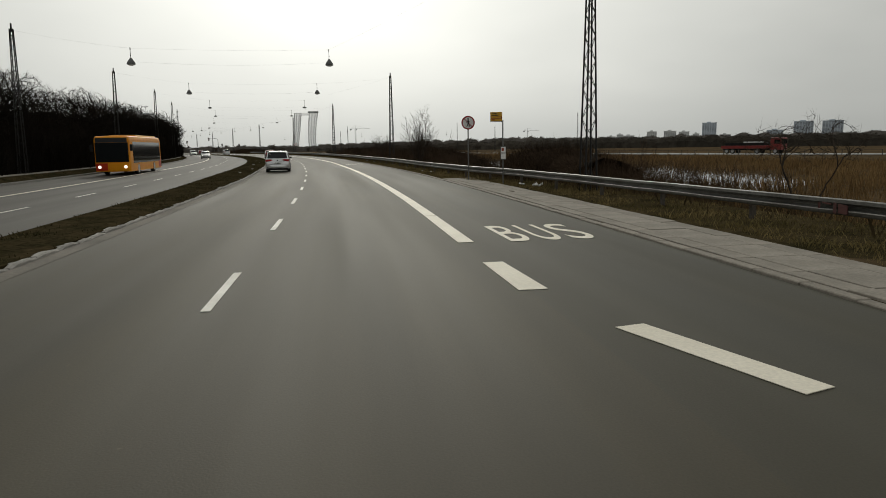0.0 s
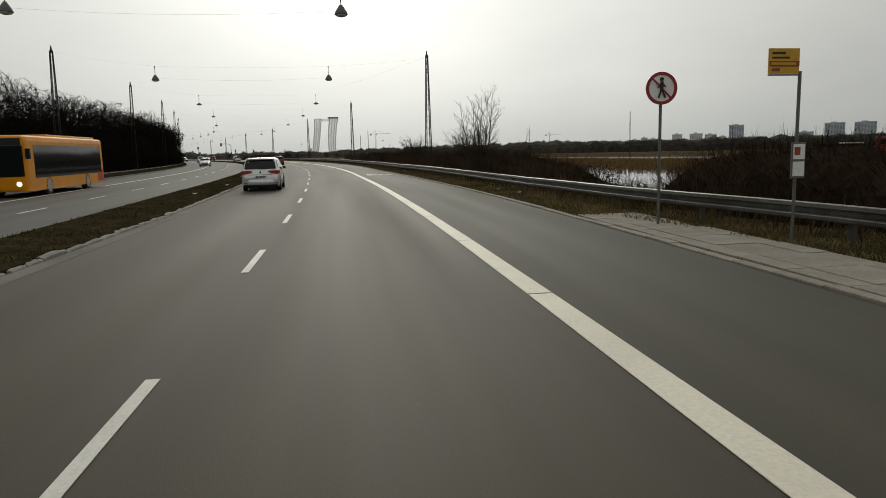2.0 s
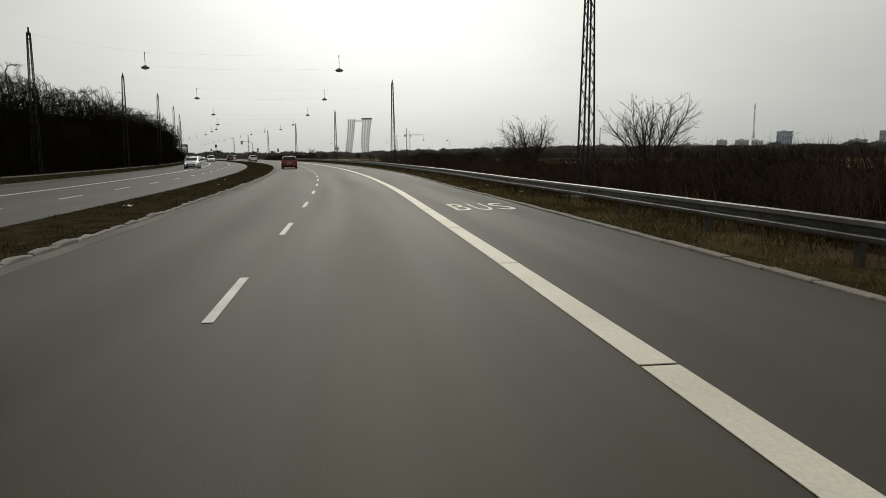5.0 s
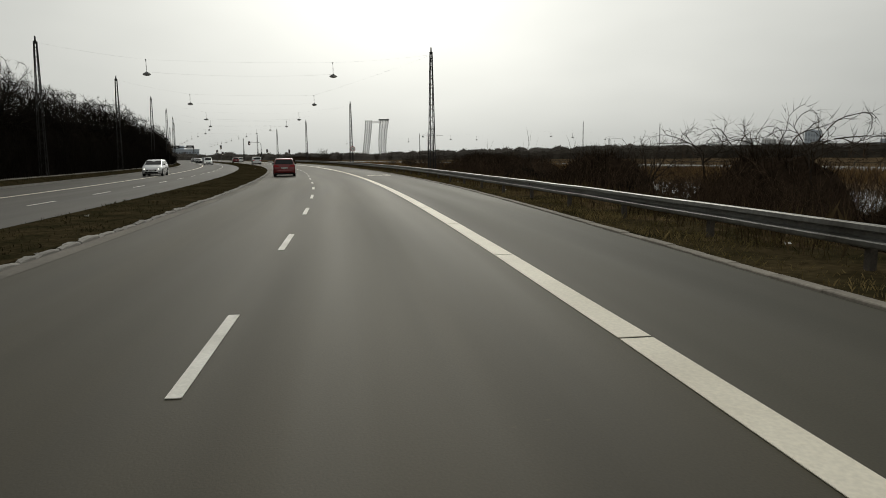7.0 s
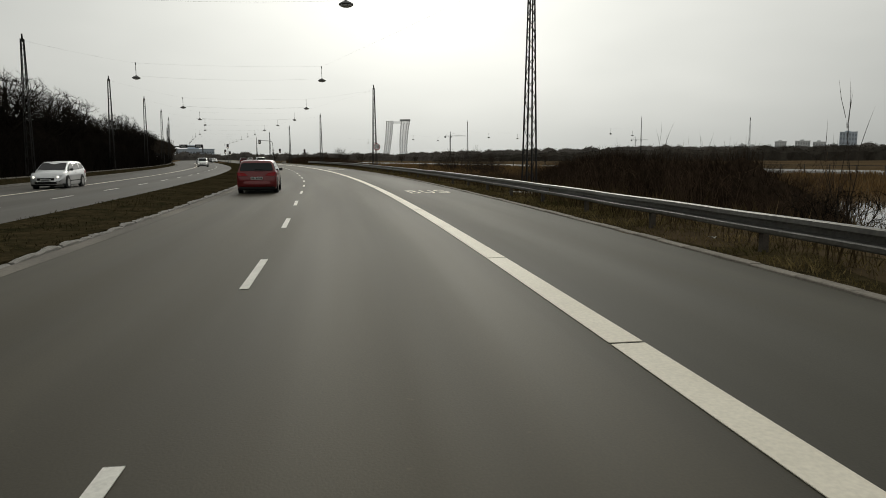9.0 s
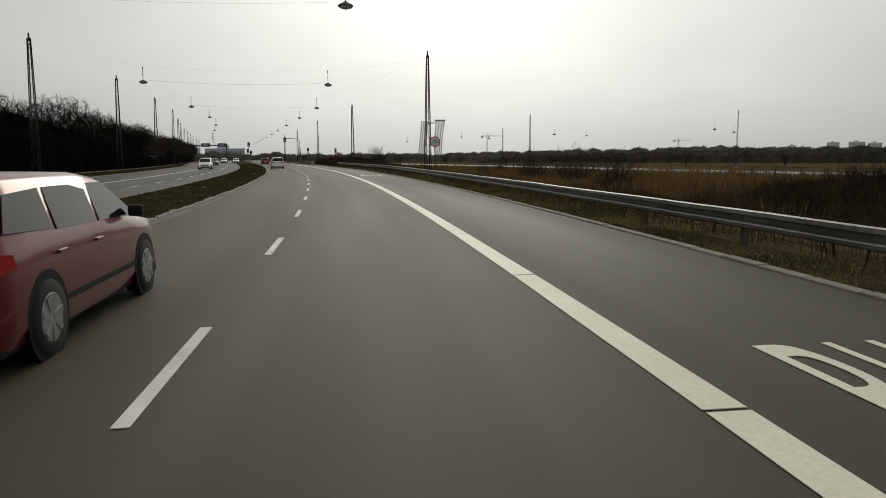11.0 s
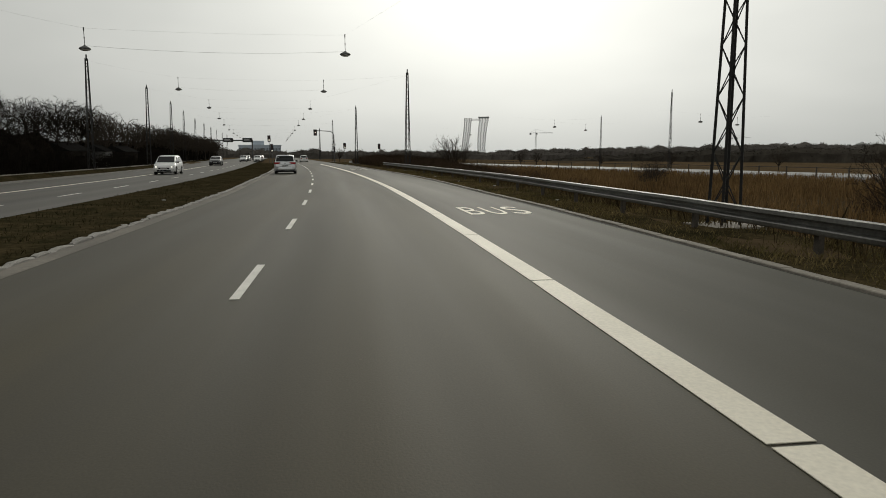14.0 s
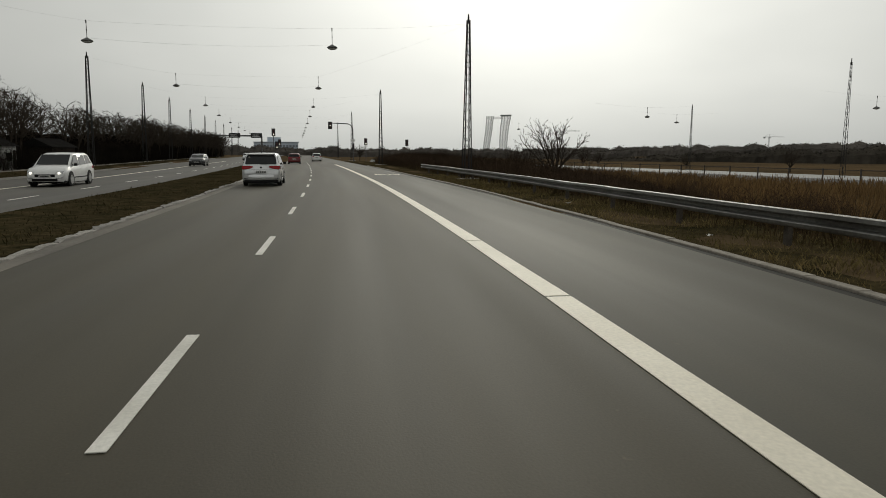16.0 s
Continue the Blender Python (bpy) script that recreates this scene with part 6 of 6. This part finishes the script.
def block(name, label, x, y, w, d, h, floors, bays, turn, wall, glass, group, base=-1.2):
    b = empty(name, pose(x, y, base, 0, 0, turn), label, "building", group)
    part("wall", boxes((-w / 2, w / 2, -d / 2, d / 2, 0, h)), wall, b)
    part("roof", boxes((-w / 2 - 0.4, w / 2 + 0.4, -d / 2 - 0.4, d / 2 + 0.4, h, h + h * 0.012 + 0.3), (-w * 0.2, w * 0.1, -d * 0.2, d * 0.2, h, h + 3)), wall, b)
    fh, bw = h / (floors + 0.6), w / bays
    pane = mesh("window", [(-bw * 0.34, 0, 0), (bw * 0.34, 0, 0), (bw * 0.34, 0, fh * 0.55), (-bw * 0.34, 0, fh * 0.55), (-bw * 0.34, 0.3, 0), (bw * 0.34, 0.3, 0), (bw * 0.34, 0.3, fh * 0.55), (-bw * 0.34, 0.3, fh * 0.55)],
                [(0, 1, 2, 3), (0, 4, 5, 1), (3, 2, 6, 7), (0, 3, 7, 4), (1, 5, 6, 2)], glass)
    for f in range(floors):
        for k in range(bays):
            obj("window", pane, b, pose(-w / 2 + bw * (k + 0.5), -d / 2 - 0.12, fh * (f + 0.45)))
    return b


def bearing(x0, y0, az, dist):
    """A place dist metres off from (x0, y0) at az degrees left of the y axis."""
    return x0 - dist * math.sin(radians(az)), y0 + dist * math.cos(radians(az))


for az, span, el, fl, bays, lab, wall, glass in (
        (-29.28, 1.05, 1.36, 16, 6, "tall slab", M_BLOCK, M_BLOCKWIN), (-35.85, 1.30, 1.28, 15, 7, "tall slab", M_BLOCK, M_BLOCKWIN), (-37.75, 1.35, 1.28, 15, 7, "tall slab", M_BLOCK, M_BLOCKWIN),
        (-33.95, 1.15, 0.70, 8, 6, "lower slab", M_BLOCK, M_BLOCKWIN), (-25.0, 0.75, 0.78, 9, 5, "pale block", M_FLAT, M_FLATWIN), (-26.4, 0.95, 0.80, 9, 6, "pale block", M_FLAT, M_FLATWIN),
        (-27.45, 0.80, 0.72, 8, 5, "pale block", M_FLAT, M_FLATWIN), (-28.35, 0.5, 0.55, 6, 4, "pale block", M_FLAT, M_FLATWIN), (-30.5, 0.8, 0.45, 6, 5, "pale block", M_FLAT, M_FLATWIN),
        (-23.2, 0.9, 0.50, 6, 6, "pale block", M_FLAT, M_FLATWIN), (-21.8, 0.7, 0.45, 6, 6, "pale block", M_FLAT, M_FLATWIN), (-22.5, 0.5, 0.6, 6, 3, "pale block", M_FLAT, M_FLATWIN)):
    dist = 1720 if lab != "pale block" else 1600
    x, y = bearing(-1.45, 45, az, dist)
    block("apartment_block", ("blue-grey " + lab if lab != "pale block" else lab) + " of flats on the far skyline", x, y, dist * math.tan(radians(span)), 18, dist * math.tan(radians(el)) + 3.0, fl, bays, az * 1.0, wall, glass, "flats on the skyline")

# a long low hall beyond the junction
for o0, o1, h in ((-104, -77, 7.0), (-26, -1, 8.5)):
    p, q = rp(600, o0), rp(600, o1)
    block("office_hall", "long low blue-grey hall beyond the junction", (p.x + q.x) / 2, (p.y + q.y) / 2, (q - p).length, 14, h, 3, 14, along(600), M_BLOCK, M_BLOCKWIN, "halls beyond the junction")


def leaning_towers():
    x, y = bearing(-26.8, 207.8, 3.27, 3000)
    t = empty("twin_leaning_towers", pose(x, y, -1.2, 0, 0, 3.3), "pale twin towers leaning apart, joined by a top bridge", "building")
    H = 158.0

    def tower(lefts, rights, name):
        zs = [0, 0.25, 0.5, 0.75, 1.0]
        bm = bmesh.new()
        loft(bm, [[(l, -12, z * H), (r, -12, z * H), (r, 12, z * H), (l, 12, z * H), (l, -12, z * H)] for l, r, z in zip(lefts, rights, zs)])
        bmesh.ops.remove_doubles(bm, verts=bm.verts, dist=0.01)
        bmesh.ops.recalc_face_normals(bm, faces=bm.faces)
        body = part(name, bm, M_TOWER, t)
        floors = 22
        for c, wide in ((0.0, 3.7), (0.30, 3.1), (0.62, 3.7), (0.86, 3.7)):
            pane = bpy.data.meshes.new("window")
            bm = boxes((0, wide, -12.5, -11.9, -0.017 * H, 0.017 * H))
            bm.to_mesh(pane)
            bm.free()
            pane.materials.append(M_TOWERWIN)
            for f in range(floors):
                z = (f + 0.5) / floors
                l, r = float(np.interp(z, zs, lefts)), float(np.interp(z, zs, rights))
                obj("window", pane, body, pose(l + (r - l) * (c + 0.03 * (f % 3)), 0, z * H))

    tower([-66, -60, -55, -51, -49], [-36, -31, -25, -20, -16], "west_tower")
    tower([10, 8, 9, 12, 17], [44, 43, 46, 51, 58], "east_tower")
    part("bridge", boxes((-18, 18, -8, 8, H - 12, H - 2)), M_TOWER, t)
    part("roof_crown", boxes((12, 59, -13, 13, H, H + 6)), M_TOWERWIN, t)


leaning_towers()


def crane(x, y, h, jib, turn):
    c = empty("tower_crane", pose(x, y, -1.2, 0, 0, turn), "pale tower crane on a far building site", "crane", "tower cranes")
    bm = bmesh.new()
    for a, b in ((-0.8, -0.8), (0.8, -0.8), (0.8, 0.8), (-0.8, 0.8)):
        bar(bm, (a, b, 0), (a, b, h), 0.35)
    for k in range(int(h / 3)):
        bar(bm, (-0.8 if k % 2 else 0.8, -0.8, k * 3), (0.8 if k % 2 else -0.8, -0.8, k * 3 + 3), 0.25)
    part("mast", bm, M_CRANE, c)
    bm = bmesh.new()
    for dz in (0, 1.6):
        bar(bm, (-jib * 0.35, 0, h + dz), (jib, 0, h + dz * 0.4), 0.4)
    bar(bm, (0, 0, h), (0, 0, h + 6), 0.5)
    bar(bm, (0, 0, h + 6), (jib * 0.8, 0, h + 0.6), 0.15)
    bar(bm, (0, 0, h + 6), (-jib * 0.33, 0, h + 1), 0.15)
    part("jib", bm, M_CRANE, c)
    part("counterweight", boxes((-jib * 0.36, -jib * 0.26, -1, 1, h - 2.5, h + 0.2)), M_CRANE, c)
    part("cab", boxes((0.6, 2.4, -0.9, 0.9, h - 2.2, h - 0.1)), M_CRANE, c)


crane(9, 1233, 34, 26, 8)
x, y = bearing(-26.8, 207.8, -17.5, 1500)
crane(x, y, 34, 30, 10)


# ---- lighting masts and lamps of the side road ----
for x, y, z in ((-1.5, 269, 9.6), (-4.7, 312, 8.9), (42.2, 285.9, 11.0), (47.5, 237.7, 8.3), (55, 175, 9.6)):
    copy_thing(first, pose(x, y, -0.7, 0, 0, 20) @ Matrix.Diagonal((0.62, 0.62, z / 9.6, 1)))
for x, y in ((3.7, 275.7), (-14.4, 289.3), (-8.2, 304.6), (11.6, 286.4), (27, 255), (35.6, 270), (-30, 330)):
    copy_thing(discs, pose(x, y, 5.7))
    wire([(x - 6, y - 3, 7.1), (x, y, 6.78), (x + 6, y + 3, 7.1)], 0.05, 0.002)


# ---- allotment huts behind the far hedge ----
def hut(x, y, w, d, h, turn, wall, label, top):
    s = empty("allotment_hut", pose(x, y, 0.3, 0, 0, turn), label, "hut", "allotment huts behind the hedge")
    part("wall", boxes((-w / 2, w / 2, -d / 2, d / 2, -0.2, h)), wall, s)
    bm = bmesh.new()
    o = 0.25
    v = [bm.verts.new(p) for p in ((-w / 2 - o, -d / 2 - o, h), (w / 2 + o, -d / 2 - o, h), (w / 2 + o, d / 2 + o, h), (-w / 2 - o, d / 2 + o, h), (-w / 2 - o, 0, h + d * 0.28), (w / 2 + o, 0, h + d * 0.28))]
    for f in ((0, 1, 5, 4), (2, 3, 4, 5), (0, 4, 3), (1, 2, 5), (0, 3, 2, 1)):
        bm.faces.new([v[i] for i in f])
    part("roof", bm, top, s)
    part("window", boxes((-w * 0.25, w * 0.15, -d / 2 - 0.03, -d / 2 + 0.02, h * 0.4, h * 0.75)), M_GLASS, s)
    part("door", boxes((w * 0.25, w * 0.45, -d / 2 - 0.03, -d / 2 + 0.02, 0, h * 0.85)), M_SHED, s)


for y, o, w, wall, lab in ((259, -22.4, 1.6, M_HUTWHITE, "small white-painted hut with a dark roof"), (251, -22.9, 4.2, M_SHED, "dark wooden hut with a dark flat-pitched roof"), (270, -22.5, 3.8, M_SHED, "dark wooden hut with a dark flat-pitched roof")):
    p = rp(y, o)
    hut(p.x, p.y, w, 2.8, 1.75, along(y) + 80, wall, lab + " behind the hedge", M_SHEDROOF)


# ---- side road: fence along its near edge, and a lorry ----
def side_fence():
    f = empty("fence", None, "low post-and-rail fence along the side road", "fence", "", "")
    bm = bmesh.new()
    box(bm, -0.05, 0.05, -0.05, 0.05, -0.6, 0.95)
    post = bpy.data.meshes.new("post")
    bm.to_mesh(post)
    bm.free()
    post.materials.append(M_POST)
    for a, b in zip(CROSS, CROSS[1:5]):
        a, b = Vector(a), Vector(b)
        d = (b - a).normalized()
        s = Vector((d.y, -d.x, 0)) * -5.2
        n = int((b - a).length / 3.0)
        for i in range(n):
            p = a.lerp(b, i / n) + s
            obj("post", post, f, pose(p.x, p.y, p.z - 0.1))
        bm = bmesh.new()
        bar(bm, a + s + Vector((0, 0, 0.75)), b + s + Vector((0, 0, 0.75)), 0.09)
        part("rail", bm, M_POST, f)


side_fence()


def lorry(m):
    c = empty("lorry", m, "red lorry with a low loaded trailer on the side road", "lorry")
    bm = bmesh.new()
    box(bm, -1.22, 1.22, 3.9, 6.0, 0.7, 3.05, 0.15)
    cab = part("cab", bm, M_LORRY, c, "red driver's cab")
    part("windscreen", boxes((-1.05, 1.05, 5.97, 6.02, 1.8, 2.7, 0.01)), M_GLASS, cab)
    for s in (-1, 1):
        part("side_window", boxes((min(s * 1.2, s * 1.235), max(s * 1.2, s * 1.235), 4.7, 5.7, 1.85, 2.65)), M_GLASS, cab)
        for y in (4.9, 1.4, -3.6, -4.8):
            wheel(c, s * 1.05, y, 0.48, 0.3, s)
    part("chassis", boxes((-0.5, 0.5, -6.0, 4.5, 0.65, 0.95)), M_TRIM, c)
    part("trailer", boxes((-1.24, 1.24, -6.0, 3.6, 0.98, 1.55, 0.04)), M_LORRY, c, "low red trailer side")
    part("load", boxes((-1.1, 1.1, -5.2, 2.6, 1.56, 2.1, 0.06)), M_TRIM, c, "dark load")
    part("tarpaulin", boxes((-0.9, 0.9, -1.6, 1.6, 2.11, 2.3, 0.05)), M_WHITE, c, "white tarpaulin")


lorry(pose(77.5, 136, -0.79, 0, 0, 211))


# ---- kerb stones, slabs and litter ----
def kerb_stone(rng, length, wide, high, chip):
    """A worn stone with uneven, chipped top edges."""
    n = 5
    verts, faces = [], []
    for i in range(n):
        y = length * i / (n - 1)
        e = chip if i in (0, n - 1) else 0
        t = high - e * rng.uniform(0.2, 1) + rng.uniform(-0.008, 0.008)
        verts += [(0, y, -0.15), (0 + rng.uniform(0, 0.006), y, t - 0.03), (-0.025, y, t), (-wide * rng.uniform(0.7, 1), y, t - rng.uniform(0, 0.02)), (-wide, y, -0.15)]
    for i in range(n - 1):
        for k in range(4):
            a = i * 5 + k
            faces.append((a, a + 5, a + 6, a + 1))
    faces += [(0, 1, 2, 3, 4), tuple(range((n - 1) * 5 + 4, (n - 1) * 5 - 1, -1))]
    return mesh("kerb_stone", verts, faces, M_KERB)


K = random.Random(17)
kerb_l = empty("kerb_median", None, "row of worn granite kerb stones along the median", "kerb", "", "structure")
STONES = [kerb_stone(K, 0.97, 0.17, K.uniform(0.10, 0.13), 0.05) for _ in range(7)]
SHORT = [kerb_stone(K, 0.55, 0.15, K.uniform(0.09, 0.12), 0.05) for _ in range(4)]
y = 8.0
while y < 290:
    long = K.random() < 0.72 or y > 200
    me = K.choice(STONES if long else SHORT)
    obj("kerb_stone", me, kerb_l, at_road(y, KERB_L(y) + K.uniform(-0.015, 0.015), K.uniform(-0.06, -0.03), K.uniform(-0.8, 0.8)))
    y = run_length(y, (0.97 if long else 0.55) + K.uniform(0.01, 0.05 if K.random() < 0.85 else 0.22))
kerb_r = empty("kerb_verge", None, "low weathered concrete kerb between bus lane and verge", "kerb", "", "structure")


def block_mesh(name, w, l, h, material, b=0.012):
    bm = bmesh.new()
    box(bm, 0, w, 0, l, -0.15, h)
    top = [e for e in bm.edges if all(v.co.z > 0 for v in e.verts)]
    bmesh.ops.bevel(bm, geom=top, offset=b, segments=1, affect="EDGES")
    me = bpy.data.meshes.new(name)
    bm.to_mesh(me)
    bm.free()
    me.materials.append(material)
    return me


LOW = block_mesh("kerb_stone", 0.19, 0.99, 0.04, M_CONC)
y = 4.0
while y < 290:
    obj("kerb_stone", LOW, kerb_r, at_road(y, KERB_STONE(y) + K.uniform(-0.008, 0.008), K.uniform(-0.012, 0.006), K.uniform(-0.4, 0.4)))
    y = run_length(y, 1.0)
pave = empty("pavement", None, "narrow concrete slab footway at the bus stop", "pavement", "", "structure")
SLAB = [block_mesh("slab", w, 1.19, 0.06, M_CONC, 0.008) for w in (0.34, 0.78, 0.42)]
for o, me in ((0.20, SLAB[0]), (0.56, SLAB[1]), (1.36, SLAB[2])):
    y = 3.0
    while y < (46.5 if o < 1.4 else 38):
        obj("slab", me, pave, at_road(y, KERB_R(y) + o, K.uniform(-0.01, 0.006)))
        y = run_length(y, 1.2)


def litter(y, o, size, z, seed):
    rng = random.Random(seed)
    bm = bmesh.new()
    g = bmesh.ops.create_grid(bm, x_segments=4, y_segments=4, size=size)
    for v in bm.verts:
        v.co.z = abs(v.co.x) * rng.uniform(0, 0.7) + rng.uniform(0, size * 0.5)
        v.co.x += rng.uniform(-0.15, 0.15) * size
    bmesh.ops.solidify(bm, geom=bm.faces[:], thickness=0.004)
    ob = part("litter", bm, M_LITTER, None, m=at_road(y, o, z, rng.uniform(0, 360)))
    tagged(ob, "crumpled white paper litter lying in the grass", "litter", "litter along the verge")


for k, (y, o, s, z) in enumerate(((38.0, 10.0, 0.16, 0.10), (37.4, 9.7, 0.14, 0.10), (39.2, 9.6, 0.09, 0.10), (56.0, 8.3, 0.06, 0.1), (58.5, 8.1, 0.05, 0.1), (90.5, 8.2, 0.07, 0.1), (96.0, 8.1, 0.06, 0.1), (99, 8.4, 0.05, 0.1),
                                  (117, 8.2, 0.07, 0.1), (126, 8.0, 0.05, 0.1), (203, 8.4, 0.045, 0.1), (219, 8.3, 0.05, 0.1), (227, 8.4, 0.06, 0.1), (213, 8.8, 0.06, 0.1),
                                  (62, -4.8, 0.10, 0.13), (70, -4.5, 0.08, 0.13), (86, -5.3, 0.10, 0.13), (101, -5.0, 0.05, 0.13), (108, -5.6, 0.05, 0.13), (177, -5.2, 0.06, 0.13), (181, -4.4, 0.05, 0.13), (205, -4.6, 0.06, 0.13))):
    litter(y, o, s, z, 50 + k)
